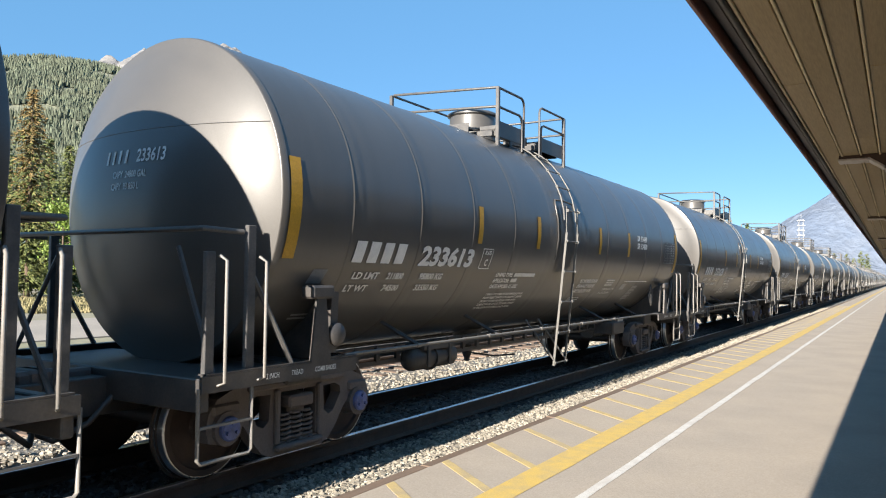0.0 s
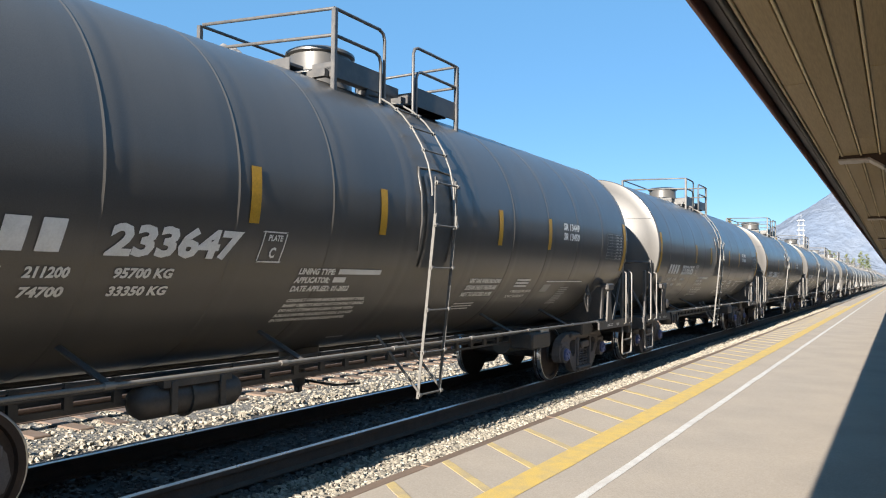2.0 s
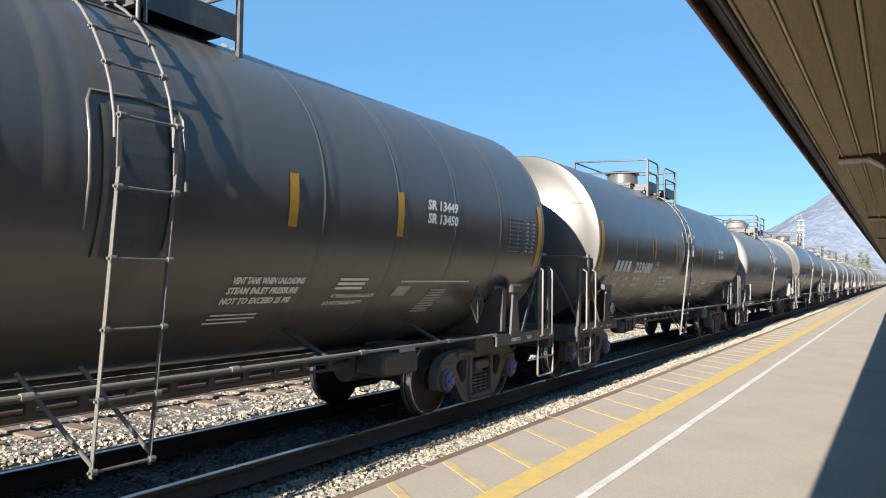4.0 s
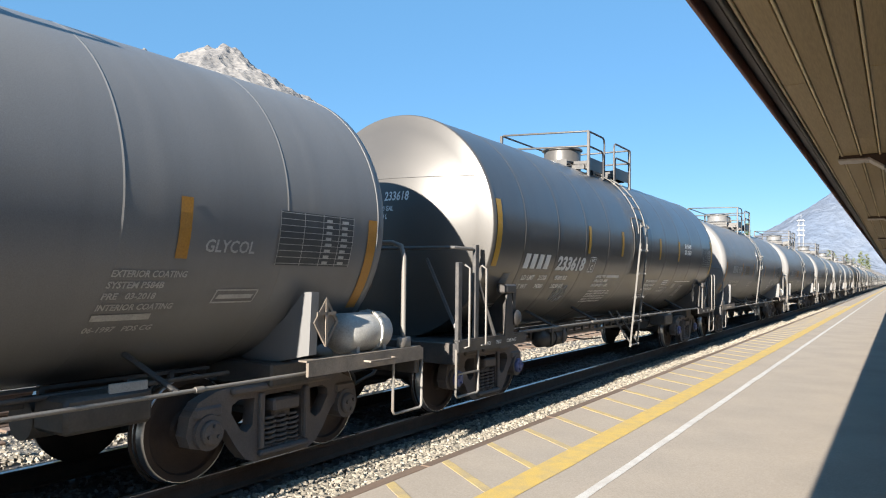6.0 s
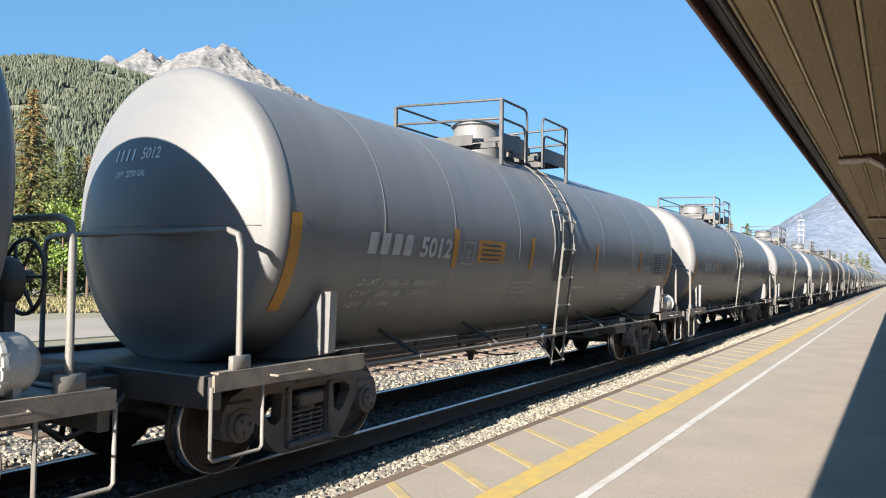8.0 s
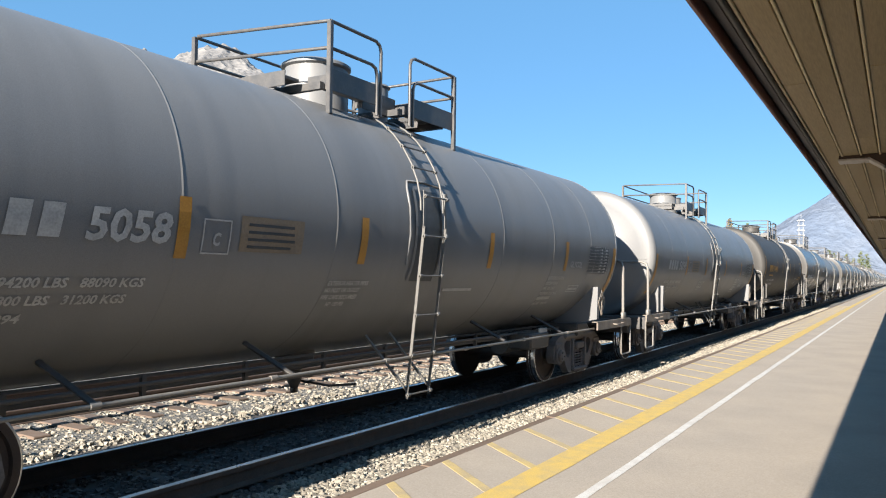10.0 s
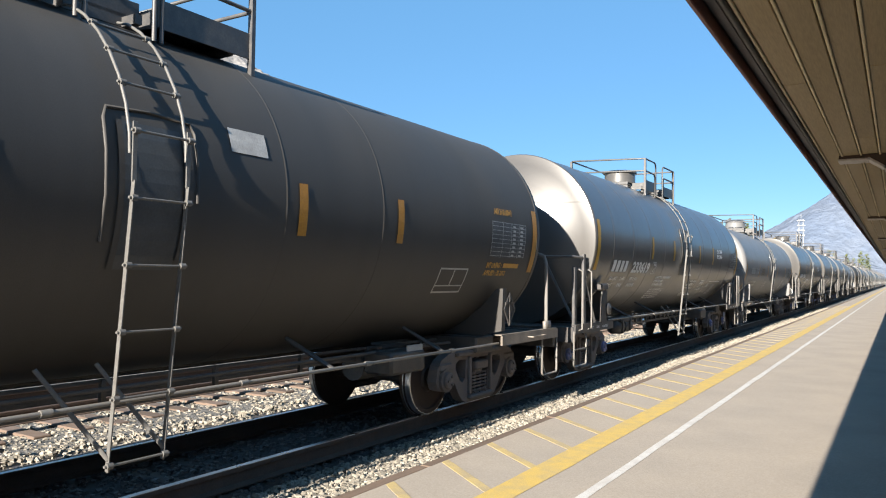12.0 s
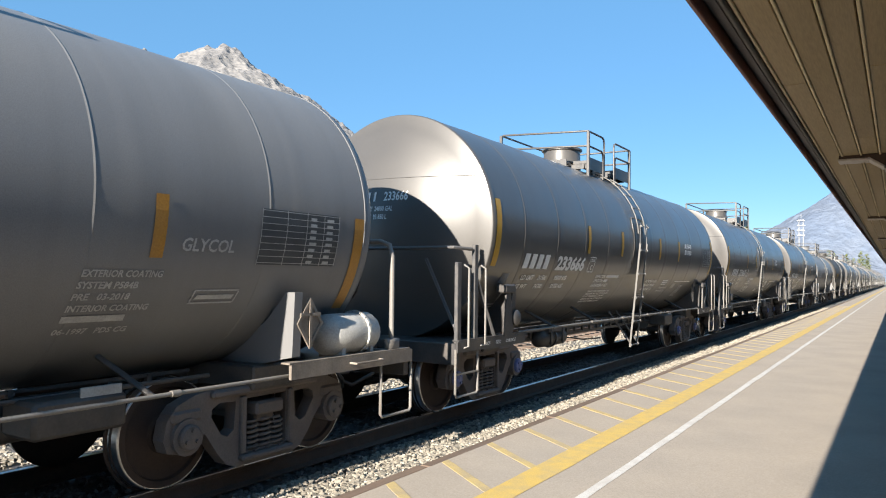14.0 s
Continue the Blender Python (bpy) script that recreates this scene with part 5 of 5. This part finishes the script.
def conifer(seed, height, spread, mat, label, fine=1.0, top=None):
    """A conifer: tapered trunk and whorls of drooping boughs made of small needle sprays."""
    rng = random.Random(seed)
    t = empty("conifer", label, "tree", "conifers beyond the tracks")
    bm = bmesh.new()
    lathe(bm, [(0, 0.24), (height * 0.3, 0.17), (height * 0.7, 0.08), (height * 0.98, 0.015)], "z", 8)
    part("trunk", bm, BARK, t, smooth=60)
    verts, faces, brown = [], [], []
    levels = int(height * 3.2 * fine)
    for i in range(levels):
        f = i / levels
        z = height * (0.06 + 0.93 * f)
        reach = spread * (1 - f) ** 0.68 * rng.uniform(0.7, 1.12) + 0.12
        for k in range(int(rng.randint(8, 12) * fine)):
            a = rng.uniform(0, 6.283)
            long = reach * rng.uniform(0.55, 1.1)
            n = max(2, int(long / 0.28))
            for m in range(n):
                q = (m + 0.6) / n
                cx, cy, cz = math.cos(a) * long * q, math.sin(a) * long * q, z - 0.35 * long * q * q + 0.1 * q
                for _ in range(2):
                    s = rng.uniform(0.14, 0.34) * (1.15 - 0.5 * q) / fine
                    d = Vector((math.cos(a + rng.uniform(-0.9, 0.9)), math.sin(a + rng.uniform(-0.9, 0.9)), rng.uniform(-0.7, 0.25))).normalized()
                    side = d.cross(Vector((rng.uniform(-0.5, 0.5), rng.uniform(-0.5, 0.5), 1))).normalized() * s * 0.42
                    o = Vector((cx, cy, cz)) + Vector((rng.uniform(-0.1, 0.1), rng.uniform(-0.1, 0.1), rng.uniform(-0.1, 0.1)))
                    b = len(verts)
                    verts += [tuple(o - side), tuple(o + d * s * 1.5), tuple(o + side), tuple(o + Vector((0, 0, s * 0.35)))]
                    aged = top and rng.random() < (f - 0.25) * 1.5
                    (brown if aged else faces).extend([(b, b + 1, b + 3), (b + 3, b + 1, b + 2)])
    for name, tris, m, words in (("crown", faces, mat, ""), ("crown_top", brown, top, "browning needles of the upper crown")):
        if tris:
            used = sorted({i for f in tris for i in f})
            at = {i: k for k, i in enumerate(used)}
            me = bpy.data.meshes.new(name)
            me.from_pydata([verts[i] for i in used], [], [tuple(at[i] for i in f) for f in tris])
            me.materials.append(m)
            crown = new(name, me)
            crown.parent = t
            tagged(crown, words)
    return t


def broadleaf(seed, height, spread, mat, label):
    """A small broad-leaved tree: trunk, limbs, and loose clumps of leaves."""
    rng = random.Random(seed)
    t = empty("broadleaf_tree", label, "tree")
    bm = bmesh.new()
    lathe(bm, [(0, 0.14), (height * 0.5, 0.09), (height * 0.9, 0.02)], "z", 8)
    clumps = []
    for k in range(16):
        a, z = rng.uniform(0, 6.283), height * rng.uniform(0.25, 0.85)
        reach = spread * rng.uniform(0.4, 1.0) * (1.15 - z / height)
        tip = (math.cos(a) * reach, math.sin(a) * reach, z + reach * 0.5)
        tube(bm, [(0, 0, z), tip], 0.03, 5)
        clumps.append((tip, rng.uniform(0.5, 0.9)))
    part("trunk", bm, BARK, t)
    verts, faces = [], []
    for (x, y, z), r in clumps + [((0, 0, height * 0.9), 0.7)]:
        for _ in range(170):
            o = Vector((x, y, z)) + Vector((rng.gauss(0, r * 0.55), rng.gauss(0, r * 0.55), rng.gauss(0, r * 0.5)))
            u = Vector((rng.gauss(0, 1), rng.gauss(0, 1), rng.gauss(0, 1))).normalized() * 0.11
            v = u.cross(Vector((rng.gauss(0, 1), rng.gauss(0, 1), 1))).normalized() * 0.08
            b = len(verts)
            verts += [tuple(o - u), tuple(o + v), tuple(o + u), tuple(o - v)]
            faces.append((b, b + 1, b + 2, b + 3))
    me = bpy.data.meshes.new("crown")
    me.from_pydata(verts, [], faces)
    me.materials.append(mat)
    crown = new("crown", me)
    crown.parent = t
    return t


def trees():
    kinds = [conifer(1, 17, 4.0, NEEDLES, "tall dark green conifer in dry grass"), conifer(2, 14, 3.3, NEEDLES, "dark green conifer in dry grass"),
             conifer(3, 17.5, 4.0, NEEDLES, "tall green conifer with browning top", top=AUTUMN), conifer(4, 10, 2.5, NEEDLES, "small conifer with red-brown top", top=AUTUMN),
             conifer(6, 15, 3.4, NEEDLES, "distant green conifer beside the line", 0.5), conifer(7, 12, 2.6, AUTUMN, "distant yellowing conifer beside the line", 0.5)]
    rng = random.Random(21)
    spots = [(61.3, 70, 2, 1.02), (64.2, 72, 0, 1.0), (62.7, 78, 1, 1.0), (66.5, 70, 0, 0.9), (58.9, 74, 1, 1.0), (56.6, 78, 3, 1.35), (55.2, 76, 0, 0.98), (53.9, 74, 2, 0.92), (52.6, 80, 1, 1.05), (50.8, 84, 0, 0.9),
             (48.6, 82, 1, 0.95), (60.2, 90, 0, 1.0), (57.8, 92, 2, 0.9), (21.8, 108, 2, 0.88), (17.7, 130, 3, 1.5), (16.4, 136, 1, 1.05), (10.5, 178, 2, 0.94), (9.3, 190, 0, 0.95), (7.4, 240, 5, 1.3), (4.4, 290, 5, 0.85), (3.6, 300, 5, 0.9), (3.0, 330, 4, 0.9)]
    spots += [(rng.uniform(1.6, 7.5), rng.uniform(300, 460), rng.choice((4, 4, 5)), rng.uniform(0.7, 1.05)) for _ in range(40)]
    taken = set()
    for az, d, k, s in spots:
        x, y = polar(az, d)
        m = pose(x, y, -0.6, 0, 0, rng.uniform(0, 360))
        if k in taken:
            t = copy_thing(kinds[k], m)
        else:
            t = kinds[k]
            t.matrix_basis = m
            taken.add(k)
        t.scale = (s, s, s)
    b = broadleaf(5, 8.5, 2.6, LEAVES, "bright green broad-leaved tree among conifers")
    b.matrix_basis = pose(*polar(57.6, 66), -0.6)
    b2 = copy_thing(b, pose(*polar(59.2, 68), -0.6, 0, 0, 120))
    b2["label"] = "light green broad-leaved tree beside tall conifers"


def grass():
    rng = random.Random(9)
    verts, faces = [], []
    for _ in range(9000):
        az, d = rng.uniform(48, 68), rng.uniform(46, 72)
        x, y = polar(az, d)
        for _ in range(2):
            a, h = rng.uniform(0, 3.14), rng.uniform(0.12, 0.4)
            b = len(verts)
            verts += [(x - 0.1 * math.cos(a), y - 0.1 * math.sin(a), -0.58), (x + 0.1 * math.cos(a), y + 0.1 * math.sin(a), -0.58), (x + rng.uniform(-0.1, 0.1), y, -0.58 + h)]
            faces.append((b, b + 1, b + 2))
    me = bpy.data.meshes.new("grass")
    me.from_pydata(verts, [], faces)
    me.materials.append(GRASS)
    tagged(new("grass", me), "dry yellow grass under the trees", "grass", kind="stuff")


def signal_mast():
    m = empty("signal_mast", "pale galvanised signal mast with ladder and platforms", "mast", m=pose(*polar(5.8, 150), -0.55))
    for k in (-0.35, 0.35):
        bm = bmesh.new()
        tube(bm, [(k, 0, 0), (k, 0, 13.6)], 0.07, 8)
        part("post", bm, MAST, m)
    for z in (10.6, 11.5, 12.4, 13.3):
        bm = bmesh.new()
        box(bm, 0, 0, z, 1.3, 0.8, 0.12)
        part("platform_step", bm, MAST, m)
    bm = bmesh.new()
    tube(bm, [(0, 0, 13.3), (0, 0, 14.6)], 0.03, 6)
    part("aerial", bm, MAST, m)


LEAVES = material("broad_green_leaves", (0.12, 0.2, 0.03), 0.6, spots=(0.2, 0.22, 0.04), amount=0.6, scale=0.8, fine=9, island=0.4)
trees()
grass()
signal_mast()


def motions():
    """The train rolls past at a steady pace; every car is keyed on its own, and its wheels roll while they pass the platform."""
    for index, k, car in CARS:
        y0 = place(index)
        walk(car, [(t, pose(XT, y0 - SPEED * t, 0)) for t in (0.0, 1 / FPS, 7.0, 14.0 - 1 / FPS, 14.0)])
        for w in [o for o in car.children if o.name.startswith("wheelset")]:
            y = w.location.y
            start = frame(max(0.0, (y0 + y - 24.0) / SPEED))
            end = frame(min(14.0, (y0 + y + 1.0) / SPEED))
            if end <= start:
                continue
            turn = SPEED / FPS / 0.457
            at = lambda n: pose(0, y, 0.457, math.degrees(turn * n))
            times = sorted({1, *range(start, end + 1), frame(14.0)})
            rows = [((n - 1) / FPS, at(max(0, min(n, end) - start))) for n in times]
            walk(w, rows)


motions()
